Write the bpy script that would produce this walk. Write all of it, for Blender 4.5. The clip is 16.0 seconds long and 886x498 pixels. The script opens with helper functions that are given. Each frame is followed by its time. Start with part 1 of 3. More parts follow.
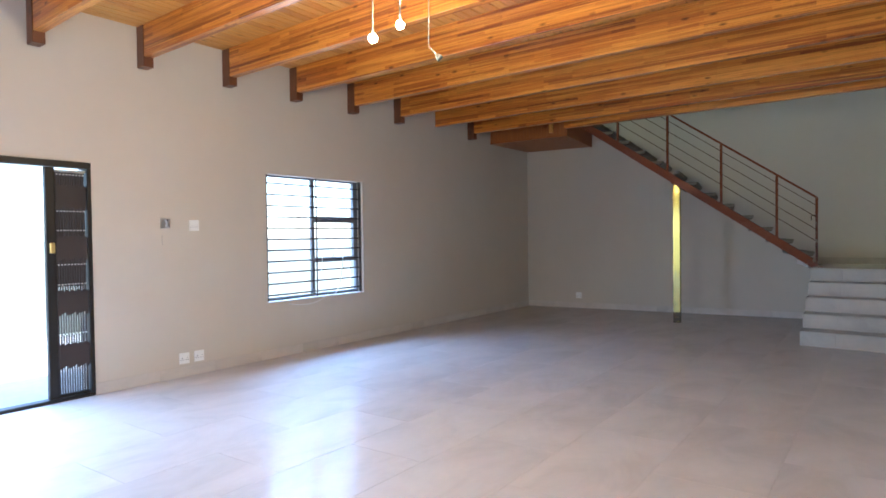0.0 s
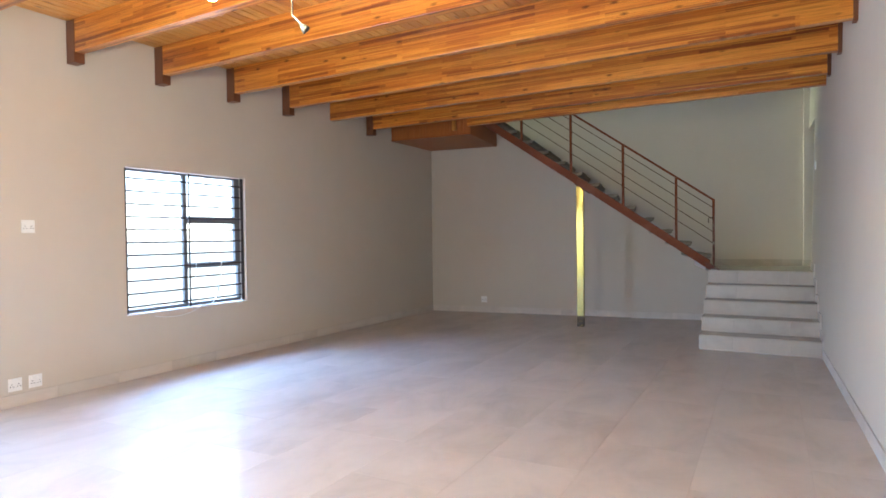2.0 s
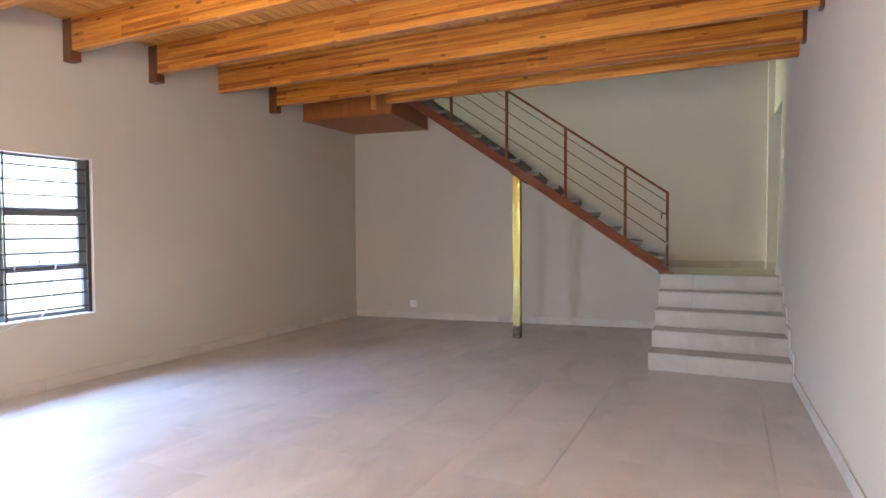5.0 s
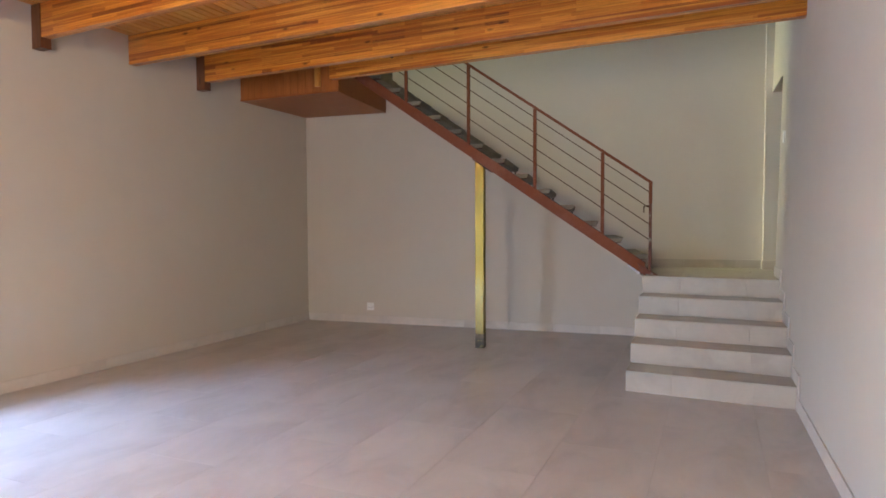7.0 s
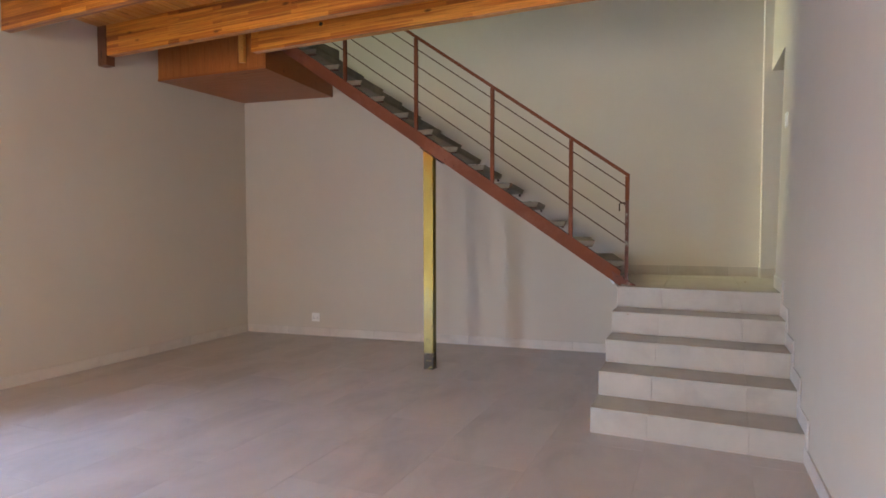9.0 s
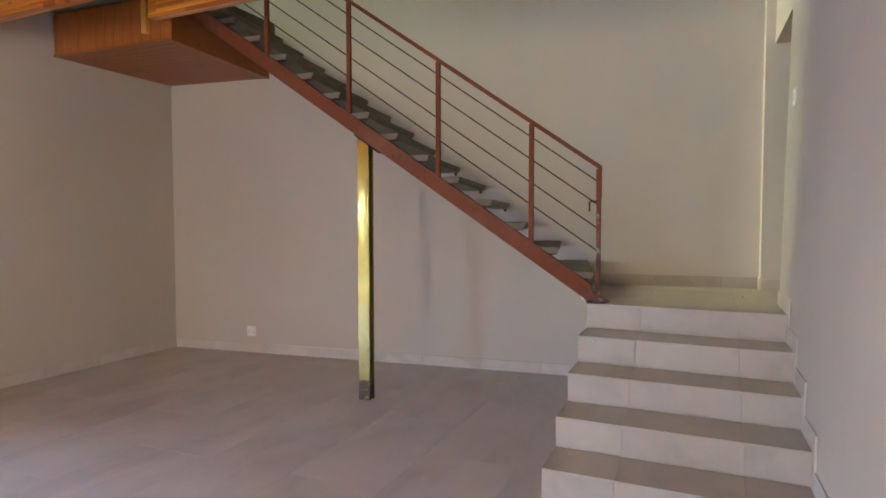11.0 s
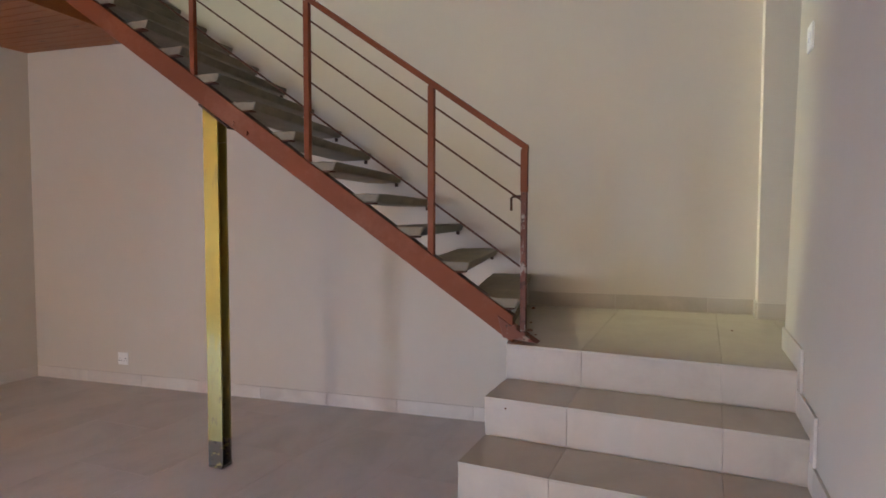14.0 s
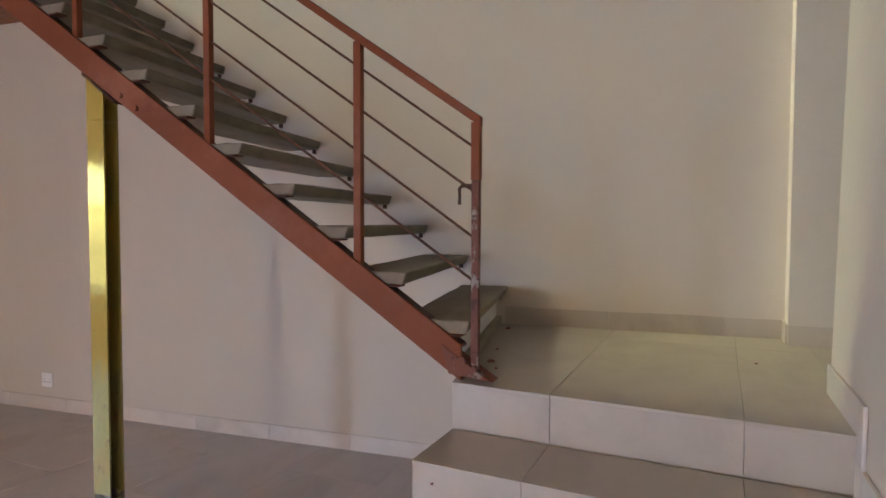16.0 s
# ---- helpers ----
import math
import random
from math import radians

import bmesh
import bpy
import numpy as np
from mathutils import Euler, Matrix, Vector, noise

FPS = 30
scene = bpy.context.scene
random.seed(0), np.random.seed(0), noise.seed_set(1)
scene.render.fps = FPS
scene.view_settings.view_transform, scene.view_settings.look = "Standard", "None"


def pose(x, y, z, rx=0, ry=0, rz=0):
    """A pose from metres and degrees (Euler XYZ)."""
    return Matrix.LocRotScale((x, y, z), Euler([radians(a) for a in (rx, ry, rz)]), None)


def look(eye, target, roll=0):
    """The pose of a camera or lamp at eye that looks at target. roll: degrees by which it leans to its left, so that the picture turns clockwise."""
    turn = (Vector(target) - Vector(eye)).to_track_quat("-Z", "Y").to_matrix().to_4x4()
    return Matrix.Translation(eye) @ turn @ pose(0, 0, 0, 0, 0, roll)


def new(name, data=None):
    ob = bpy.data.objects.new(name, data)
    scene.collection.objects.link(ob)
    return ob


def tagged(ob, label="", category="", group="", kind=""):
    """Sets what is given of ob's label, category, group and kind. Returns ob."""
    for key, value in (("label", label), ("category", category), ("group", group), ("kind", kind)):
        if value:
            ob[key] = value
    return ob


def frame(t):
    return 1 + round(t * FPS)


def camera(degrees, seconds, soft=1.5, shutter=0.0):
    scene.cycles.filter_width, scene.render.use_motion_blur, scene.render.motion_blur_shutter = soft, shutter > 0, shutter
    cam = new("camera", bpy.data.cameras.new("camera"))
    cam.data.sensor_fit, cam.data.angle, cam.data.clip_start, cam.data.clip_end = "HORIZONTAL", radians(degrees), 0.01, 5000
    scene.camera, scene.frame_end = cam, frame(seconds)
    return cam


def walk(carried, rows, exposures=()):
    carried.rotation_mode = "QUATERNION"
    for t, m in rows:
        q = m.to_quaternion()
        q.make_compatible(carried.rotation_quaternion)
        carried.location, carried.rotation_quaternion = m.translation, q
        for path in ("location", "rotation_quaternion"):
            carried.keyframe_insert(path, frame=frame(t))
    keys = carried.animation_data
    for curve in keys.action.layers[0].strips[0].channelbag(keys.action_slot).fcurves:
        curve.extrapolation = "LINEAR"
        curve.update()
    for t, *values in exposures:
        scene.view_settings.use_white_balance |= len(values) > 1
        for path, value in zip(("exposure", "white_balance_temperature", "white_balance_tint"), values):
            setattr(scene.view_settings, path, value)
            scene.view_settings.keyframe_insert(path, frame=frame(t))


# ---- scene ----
cam = camera(70.9, 16.0, soft=1.7)
PATH = [
    (0, (0.46, 0.173, 1.378), (-0.706, 1.798, 1.336), -0.7),
    (0.5, (0.399, 0.292, 1.391), (-0.691, 1.969, 1.349), -0.7),
    (1, (0.381, 0.43, 1.389), (-0.643, 2.148, 1.348), -0.7),
    (1.5, (0.357, 0.568, 1.382), (-0.615, 2.315, 1.342), -0.8),
    (2, (0.341, 0.776, 1.388), (-0.59, 2.545, 1.347), -0.7),
    (2.5, (0.358, 0.997, 1.383), (-0.554, 2.777, 1.342), -0.7),
    (3, (0.313, 1.27, 1.395), (-0.579, 3.059, 1.349), -0.6),
    (3.5, (0.277, 1.538, 1.398), (-0.594, 3.338, 1.353), -0.6),
    (4, (0.27, 1.77, 1.403), (-0.58, 3.58, 1.357), -0.5),
    (6.5, (0.269, 3.064, 1.458), (-0.535, 4.893, 1.37), -0.3),
    (7, (0.254, 3.357, 1.441), (-0.544, 5.189, 1.355), -0.3),
    (7.5, (0.245, 3.654, 1.447), (-0.552, 5.487, 1.362), -0.2),
    (8, (0.267, 3.942, 1.43), (-0.527, 5.775, 1.347), -0.1),
    (8.5, (0.3, 4.232, 1.435), (-0.489, 6.068, 1.35), -0.1),
    (9, (0.304, 4.526, 1.435), (-0.481, 6.364, 1.349), -0.1),
    (11.5, (0.381, 5.894, 1.478), (-0.392, 7.735, 1.381), -0.0),
    (12, (0.425, 6.154, 1.467), (-0.349, 7.996, 1.377), 0.1),
    (12.5, (0.447, 6.415, 1.47), (-0.325, 8.258, 1.375), 0.0),
    (13, (0.439, 6.702, 1.472), (-0.335, 8.544, 1.379), 0.1),
    (13.5, (0.432, 6.927, 1.478), (-0.335, 8.772, 1.381), 0.0),
    (14, (0.465, 7.166, 1.5), (-0.306, 9.008, 1.396), 0.1),
    (14.5, (0.484, 7.377, 1.483), (-0.29, 9.218, 1.387), 0.1),
    (15, (0.482, 7.604, 1.475), (-0.303, 9.441, 1.38), 0.2),
    (15.5, (0.477, 7.815, 1.472), (-0.322, 9.646, 1.383), 0.2),
    (16, (0.474, 8.005, 1.463), (-0.34, 9.829, 1.378), 0.2),
]
walk(cam, [(t, look(eye, target, roll)) for t, eye, target, roll in PATH],
     [(0.0, 2.52, 5150, 8), (2.0, 2.95, 5450, 9), (4.0, 3.17, 5650, 11), (9.0, 3.3, 5900, 16), (16.0, 3.4, 5850, 20)])
BULB = 500.0

# ---- world, sun, exposure ----
world = bpy.data.worlds.new("sky")
scene.world = world
world.use_nodes = True
wn = world.node_tree
sky = wn.nodes.new("ShaderNodeTexSky")
sky.sky_type, sky.sun_disc = "NISHITA", False
sky.sun_elevation, sky.sun_rotation = radians(52), radians(10)
sky.air_density, sky.dust_density = 1.0, 1.0
wn.links.new(sky.outputs[0], wn.nodes["Background"].inputs[0])
wn.nodes["Background"].inputs[1].default_value = 0.15
sun_data = bpy.data.lights.new("sun", "SUN")
sun_data.energy, sun_data.angle, sun_data.color = 5.0, radians(0.5), (1.0, 0.95, 0.87)
sun = new("sun", sun_data)
SUN_WAY = Vector((math.sin(radians(10)) * math.cos(radians(52)), math.cos(radians(10)) * math.cos(radians(52)), math.sin(radians(52))))
sun.matrix_world = look(Vector((0, 0, 30)) + SUN_WAY, Vector((0, 0, 30)))


def area_lamp(name, eye, target, width, height, watts, colour, spread=180):
    """An area lamp that stands in for sky light, in or outside an opening."""
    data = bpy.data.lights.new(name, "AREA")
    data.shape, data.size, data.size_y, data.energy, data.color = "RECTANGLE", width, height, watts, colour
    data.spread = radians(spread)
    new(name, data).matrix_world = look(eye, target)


area_lamp("door_sky_light", (-5.34, 1.15, 1.0), (0, 1.15, -1.0), 1.5, 1.9, 38, (0.54, 0.72, 1.0))
# next two: lamps added in unseen openings, to brighten the room
area_lamp("rear_fill_lamp", (-1.9, -2.62, 1.07), (-1.9, 5, 1.07), 1.35, 2.1, 2.5, (0.92, 0.95, 1.0))
area_lamp("side_fill_lamp", (1.085, -1.1, 1.07), (-5, -1.1, 1.07), 1.75, 2.1, 16, (0.97, 0.97, 1.0))
# lamp added outside above the window, out of sight, to brighten the floor
area_lamp("window_fill_lamp", (-7.5, 5.54, 3.3), (-3.6, 5.54, 0.6), 7.0, 1.6, 112, (0.47, 0.68, 1.0))
# tinted lamp added outside the unseen upper opening, to light the stairwell
area_lamp("upper_fill_lamp", (-8.5, 9.9, 6.9), (-0.9, 11.3, 2.6), 0.7, 0.5, 7.4, (0.98, 1.0, 0.52), 54)


# ---- materials ----
class Nodes:
    """A small builder for node materials."""

    def __init__(self, name, rough=0.5, metal=0.0, spec=0.5):
        self.m = bpy.data.materials.new(name)
        self.m.use_nodes = True
        self.t = self.m.node_tree
        self.b = self.t.nodes["Principled BSDF"]
        self.b.inputs["Roughness"].default_value = rough
        self.b.inputs["Metallic"].default_value = metal
        self.b.inputs["Specular IOR Level"].default_value = spec

    def node(self, kind, **values):
        n = self.t.nodes.new(kind)
        for k, v in values.items():
            n.inputs[k.replace("_", " ")].default_value = v
        return n

    def link(self, a, b):
        self.t.links.new(a, b)

    def coords(self, scale=(1, 1, 1), loc=(0, 0, 0)):
        c = self.t.nodes.new("ShaderNodeTexCoord")
        mp = self.t.nodes.new("ShaderNodeMapping")
        mp.inputs["Scale"].default_value, mp.inputs["Location"].default_value = scale, loc
        self.link(c.outputs["Object"], mp.inputs["Vector"])
        return mp.outputs[0]

    def noise(self, scale, detail=4, vec=None, rough=0.5, distortion=0.0):
        n = self.node("ShaderNodeTexNoise", Scale=scale, Detail=detail, Roughness=rough, Distortion=distortion)
        self.link(vec if vec is not None else self.coords(), n.inputs["Vector"])
        return n.outputs["Fac"]

    def ramp(self, fac, stops):
        r = self.t.nodes.new("ShaderNodeValToRGB")
        e = r.color_ramp.elements
        while len(e) < len(stops):
            e.new(0.5)
        for el, (p, c) in zip(e, stops):
            el.position, el.color = p, (*c, 1) if len(c) == 3 else c
        self.link(fac, r.inputs[0])
        return r.outputs[0]

    def mix(self, fac, a, b, how="MIX"):
        n = self.t.nodes.new("ShaderNodeMix")
        n.data_type, n.blend_type = "RGBA", how
        for slot, v in ((0, fac), (6, a), (7, b)):
            if hasattr(v, "is_linked"):
                self.link(v, n.inputs[slot])
            else:
                n.inputs[slot].default_value = v if slot == 0 else (*v, 1)
        return n.outputs[2]

    def math(self, op, a, b=0.0):
        n = self.t.nodes.new("ShaderNodeMath")
        n.operation = op
        for i, v in enumerate((a, b)):
            if hasattr(v, "is_linked"):
                self.link(v, n.inputs[i])
            else:
                n.inputs[i].default_value = v
        return n.outputs[0]

    def colour(self, c):
        if hasattr(c, "is_linked"):
            self.link(c, self.b.inputs["Base Color"])
        else:
            self.b.inputs["Base Color"].default_value = (*c, 1)
        return self

    def rough(self, fac, lo, hi):
        r = self.t.nodes.new("ShaderNodeMapRange")
        r.inputs[3].default_value, r.inputs[4].default_value = lo, hi
        self.link(fac, r.inputs[0])
        self.link(r.outputs[0], self.b.inputs["Roughness"])
        return self

    def bump(self, height, strength, distance):
        n = self.node("ShaderNodeBump", Strength=strength, Distance=distance)
        self.link(height, n.inputs["Height"])
        self.link(n.outputs[0], self.b.inputs["Normal"])
        return self


def plaster(name, a, b, c):
    k = Nodes(name, rough=0.75, spec=0.3)
    big = k.noise(0.55, 5, rough=0.6)
    fine = k.noise(9, 6)
    streak = k.noise(1.0, 4, k.coords((3.5, 3.5, 0.35)))
    base = k.ramp(big, [(0.3, a), (0.7, b)])
    base = k.mix(k.math("MULTIPLY", k.ramp(streak, [(0.45, (0, 0, 0)), (0.75, (1, 1, 1))]), 0.1), base, c)
    base = k.mix(k.math("MULTIPLY", fine, 0.12), base, tuple(v * 0.8 for v in a))
    grit = k.math("ADD", k.noise(160, 3), k.math("MULTIPLY", k.noise(14, 4), 2.2))
    k.colour(base).bump(grit, 0.35, 0.0025)
    return k.m


M_WALL = plaster("wall paint", (0.575, 0.512, 0.43), (0.62, 0.557, 0.47), (0.525, 0.462, 0.38))
M_OUTER = plaster("outside plaster", (0.62, 0.58, 0.5), (0.68, 0.64, 0.56), (0.5, 0.46, 0.4))


def porcelain(name, tone, coat=0.24, coat_rough=0.13):
    k = Nodes(name, rough=0.5, spec=0.6)
    info = k.t.nodes.new("ShaderNodeObjectInfo")
    shift = k.t.nodes.new("ShaderNodeVectorMath")
    shift.operation = "SCALE"
    comb = k.t.nodes.new("ShaderNodeCombineXYZ")
    for i in range(3):
        k.link(info.outputs["Random"], comb.inputs[i])
    k.link(comb.outputs[0], shift.inputs[0])
    shift.inputs["Scale"].default_value = 37.0
    add = k.t.nodes.new("ShaderNodeVectorMath")
    k.link(k.coords((1.6, 0.9, 1.6)), add.inputs[0])
    k.link(shift.outputs[0], add.inputs[1])
    cloud = k.noise(1.5, 6, add.outputs[0], 0.62, 0.6)
    vein = k.noise(7, 5, add.outputs[0], 0.6, 1.2)
    lo, hi = tuple(v * 0.83 for v in tone), tuple(min(v * 1.1, 0.9) for v in tone)
    base = k.ramp(cloud, [(0.3, lo), (0.5, tone), (0.7, hi)])
    base = k.mix(k.math("MULTIPLY", vein, 0.22), base, tuple(v * 0.72 for v in tone))
    r = k.t.nodes.new("ShaderNodeMapRange")
    r.inputs[3].default_value, r.inputs[4].default_value = 0.975, 1.02
    k.link(info.outputs["Random"], r.inputs[0])
    grey = k.t.nodes.new("ShaderNodeCombineColor")
    for i in range(3):
        k.link(r.outputs[0], grey.inputs[i])
    base = k.mix(1.0, base, grey.outputs[0], "MULTIPLY")
    k.b.inputs["Coat Weight"].default_value, k.b.inputs["Coat Roughness"].default_value = coat, coat_rough
    k.colour(base).rough(k.noise(3, 5, add.outputs[0]), 0.46, 0.56).bump(k.noise(2.2, 3, add.outputs[0]), 0.12, 0.004)
    return k.m


M_TILE = porcelain("porcelain tile", (0.58, 0.535, 0.508))
M_STEP = porcelain("step tile", (0.435, 0.382, 0.315), 0.6, 0.22)
M_LANDING_SKIRT = porcelain("landing skirting tile", (0.5, 0.435, 0.355))
M_SKIRT = porcelain("skirting tile", (0.64, 0.575, 0.505))
M_GROUT = Nodes("grout", rough=0.9).colour((0.5, 0.455, 0.43)).m


def laminated(name, light, mid, dark):
    """Finger-jointed laminated pine, strips along x."""
    k = Nodes(name, rough=0.36, spec=0.5)
    sep = k.t.nodes.new("ShaderNodeSeparateXYZ")
    k.link(k.coords(), sep.inputs[0])
    across = k.math("ADD", sep.outputs[1], k.math("MULTIPLY", sep.outputs[0], 0.055))

    def lying(a, b, c):
        """Noise coordinates that run along the beam."""
        v = k.t.nodes.new("ShaderNodeCombineXYZ")
        for i, (o, f) in enumerate(((sep.outputs[0], a), (across, b), (sep.outputs[2], c))):
            k.link(k.math("MULTIPLY", o, f), v.inputs[i])
        return v.outputs[0]

    comb = k.t.nodes.new("ShaderNodeCombineXYZ")
    k.link(sep.outputs[0], comb.inputs[0])
    k.link(k.math("ADD", k.math("MULTIPLY", across, 1.37), sep.outputs[2]), comb.inputs[1])

    def strips(w, h, off):
        br = k.node("ShaderNodeTexBrick", Scale=1.0, Mortar_Size=0.0, Bias=0.0, Brick_Width=w, Row_Height=h)
        br.offset, br.squash = off, 1.0
        br.inputs["Color1"].default_value, br.inputs["Color2"].default_value = (0, 0, 0, 1), (1, 1, 1, 1)
        k.link(comb.outputs[0], br.inputs["Vector"])
        return br.outputs["Color"]

    tone = k.math("ADD", k.math("MULTIPLY", strips(0.83, 0.0315, 0.37), 0.5), k.math("MULTIPLY", strips(1.43, 0.0315, 0.61), 0.5))
    grain = k.noise(5, 7, lying(0.5, 16, 26), 0.65, 0.25)
    streak = k.noise(2.2, 5, lying(0.4, 20, 30), 0.6, 0.2)
    base = k.ramp(tone, [(0.05, dark), (0.42, mid), (0.8, light), (1.0, light)])
    base = k.mix(k.ramp(grain, [(0.45, (0, 0, 0)), (0.7, (0.7, 0.7, 0.7))]), base, dark)
    base = k.mix(k.ramp(streak, [(0.5, (0, 0, 0)), (0.68, (0.75, 0.75, 0.75))]), base, tuple(min(v * 1.25, 0.85) for v in light))
    vo = k.node("ShaderNodeTexVoronoi", Scale=1.0)
    k.link(lying(3.2, 7, 9), vo.inputs["Vector"])
    knot = k.ramp(vo.outputs["Distance"], [(0.06, (1, 1, 1)), (0.15, (0, 0, 0))])
    base = k.mix(k.math("MULTIPLY", knot, 0.8), base, tuple(v * 0.35 for v in dark))
    k.b.inputs["Coat Weight"].default_value, k.b.inputs["Coat Roughness"].default_value = 0.6, 0.22
    k.colour(base).rough(grain, 0.25, 0.45).bump(k.math("ADD", grain, tone), 0.2, 0.002)
    return k.m


M_BEAM = laminated("varnished laminated pine", (0.77, 0.3, 0.036), (0.56, 0.165, 0.016), (0.2, 0.039, 0.006))


def board(name, light, dark, along):
    k = Nodes(name, rough=0.42)
    geo = k.t.nodes.new("ShaderNodeNewGeometry")
    stretch = tuple(0.7 if i == along else 17 for i in range(3))
    grain = k.noise(4, 7, k.coords(stretch), 0.65, 0.5)
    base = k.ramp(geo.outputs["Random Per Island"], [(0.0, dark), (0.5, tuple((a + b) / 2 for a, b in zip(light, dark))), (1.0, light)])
    base = k.mix(k.ramp(grain, [(0.42, (0, 0, 0)), (0.75, (0.6, 0.6, 0.6))]), base, tuple(v * 0.55 for v in dark))
    vo = k.node("ShaderNodeTexVoronoi", Scale=1.0)
    k.link(k.coords(tuple(2.6 if i == along else 8 for i in range(3))), vo.inputs["Vector"])
    knot = k.ramp(vo.outputs["Distance"], [(0.06, (1, 1, 1)), (0.16, (0, 0, 0))])
    base = k.mix(k.math("MULTIPLY", knot, 0.7), base, tuple(v * 0.3 for v in dark))
    k.colour(base).rough(grain, 0.32, 0.5).bump(grain, 0.25, 0.002)
    return k.m


M_BOARD = board("varnished pine boards", (0.74, 0.37, 0.075), (0.56, 0.22, 0.036), 1)
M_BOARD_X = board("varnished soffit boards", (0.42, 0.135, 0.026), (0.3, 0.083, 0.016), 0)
M_BOARD_Z = board("varnished upright boards", (0.52, 0.19, 0.042), (0.34, 0.10, 0.021), 2)
M_DARKWOOD = board("dark stained wood", (0.17, 0.058, 0.022), (0.11, 0.038, 0.015), 2)


def painted(name, paint, under, rust, worn, metal=0.0, rough=0.4, stretch=(1, 1, 1), dust=None):
    k = Nodes(name, rough=rough, metal=metal)
    k.b.inputs["Specular IOR Level"].default_value = 0.3
    wear = k.noise(14, 7, k.coords(stretch), 0.65)
    soft = k.noise(3, 4, k.coords(stretch))
    base = k.ramp(soft, [(0.3, tuple(v * 0.82 for v in paint)), (0.7, paint)])
    if dust:
        base = k.mix(k.ramp(k.noise(2.1, 6, rough=0.7), [(0.5, (0, 0, 0)), (0.72, (0.75, 0.75, 0.75))]), base, dust)
    base = k.mix(k.ramp(wear, [(worn, (0, 0, 0)), (worn + 0.05, (1, 1, 1))]), base, under)
    base = k.mix(k.ramp(k.noise(30, 5), [(worn + 0.03, (0, 0, 0)), (worn + 0.12, (1, 1, 1))]), base, rust)
    k.colour(base).rough(wear, rough - 0.1, rough + 0.2).bump(wear, 0.3, 0.002)
    return k.m


M_OXIDE = painted("red oxide paint", (0.205, 0.055, 0.018), (0.16, 0.045, 0.03), (0.05, 0.02, 0.012), 0.70, rough=0.6, dust=(0.28, 0.12, 0.07))
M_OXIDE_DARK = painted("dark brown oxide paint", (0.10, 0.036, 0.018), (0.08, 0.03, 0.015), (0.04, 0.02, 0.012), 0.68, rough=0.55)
M_WORN = painted("worn post paint", (0.16, 0.06, 0.04), (0.33, 0.29, 0.24), (0.07, 0.03, 0.02), 0.53, rough=0.6, stretch=(1, 1, 0.5))
M_RUST = painted("rusted plate", (0.19, 0.07, 0.045), (0.28, 0.21, 0.17), (0.06, 0.03, 0.02), 0.56, rough=0.7)
M_DARKSTEEL = painted("dark steel", (0.08, 0.043, 0.028), (0.06, 0.03, 0.02), (0.03, 0.015, 0.01), 0.6, metal=0.4, rough=0.5)
M_GREYMETAL = painted("scraped steel", (0.11, 0.095, 0.075), (0.05, 0.04, 0.03), (0.3, 0.25, 0.1), 0.55, rough=0.6)


def gold():
    k = Nodes("yellow enamel", rough=0.3, spec=0.5)
    wear = k.noise(5, 8, k.coords((6, 6, 1.0)), 0.7)
    soft = k.noise(1.6, 5, k.coords((1, 1, 1)))
    base = k.ramp(soft, [(0.3, (0.46, 0.365, 0.085)), (0.7, (0.60, 0.49, 0.12))])
    base = k.mix(k.ramp(wear, [(0.56, (0, 0, 0)), (0.66, (0.55, 0.55, 0.55))]), base, (0.30, 0.26, 0.12))
    # the lower length has been rubbed dull, with bare chips
    sep = k.t.nodes.new("ShaderNodeSeparateXYZ")
    k.link(k.coords(), sep.inputs[0])
    high = k.math("ADD", sep.outputs[2], k.math("MULTIPLY", k.noise(4, 5, k.coords((5, 5, 1.5))), 0.5))
    rubbed = k.ramp(high, [(0.0, (1, 1, 1)), (0.98, (1, 1, 1)), (1.0, (0, 0, 0))])
    chip = k.ramp(k.noise(9, 6, k.coords((4, 4, 1.0)), 0.7), [(0.58, (0, 0, 0)), (0.63, (1, 1, 1))])
    base = k.mix(k.math("MULTIPLY", chip, rubbed), base, (0.16, 0.135, 0.07))
    base = k.mix(k.math("MULTIPLY", rubbed, 0.5), base, (0.42, 0.385, 0.2))
    rough = k.math("ADD", k.math("MULTIPLY", wear, 0.14), k.math("MULTIPLY", rubbed, 0.13))
    k.colour(base).rough(rough, 0.035, 1.0).bump(k.noise(3, 4, k.coords((4, 4, 1.6))), 0.3, 0.004)
    k.b.inputs["Metallic"].default_value = 0.6
    return k.m


M_GOLD = gold()


def concrete():
    k = Nodes("weathered concrete", rough=0.7)
    a, f = k.noise(5, 6, rough=0.6), k.noise(60, 4)
    base = k.ramp(a, [(0.3, (0.15, 0.123, 0.08)), (0.55, (0.228, 0.193, 0.132)), (0.75, (0.305, 0.265, 0.182))])
    base = k.mix(k.math("MULTIPLY", f, 0.3), base, (0.10, 0.085, 0.07))
    k.colour(base).rough(a, 0.45, 0.8).bump(k.math("ADD", a, f), 0.4, 0.004)
    return k.m


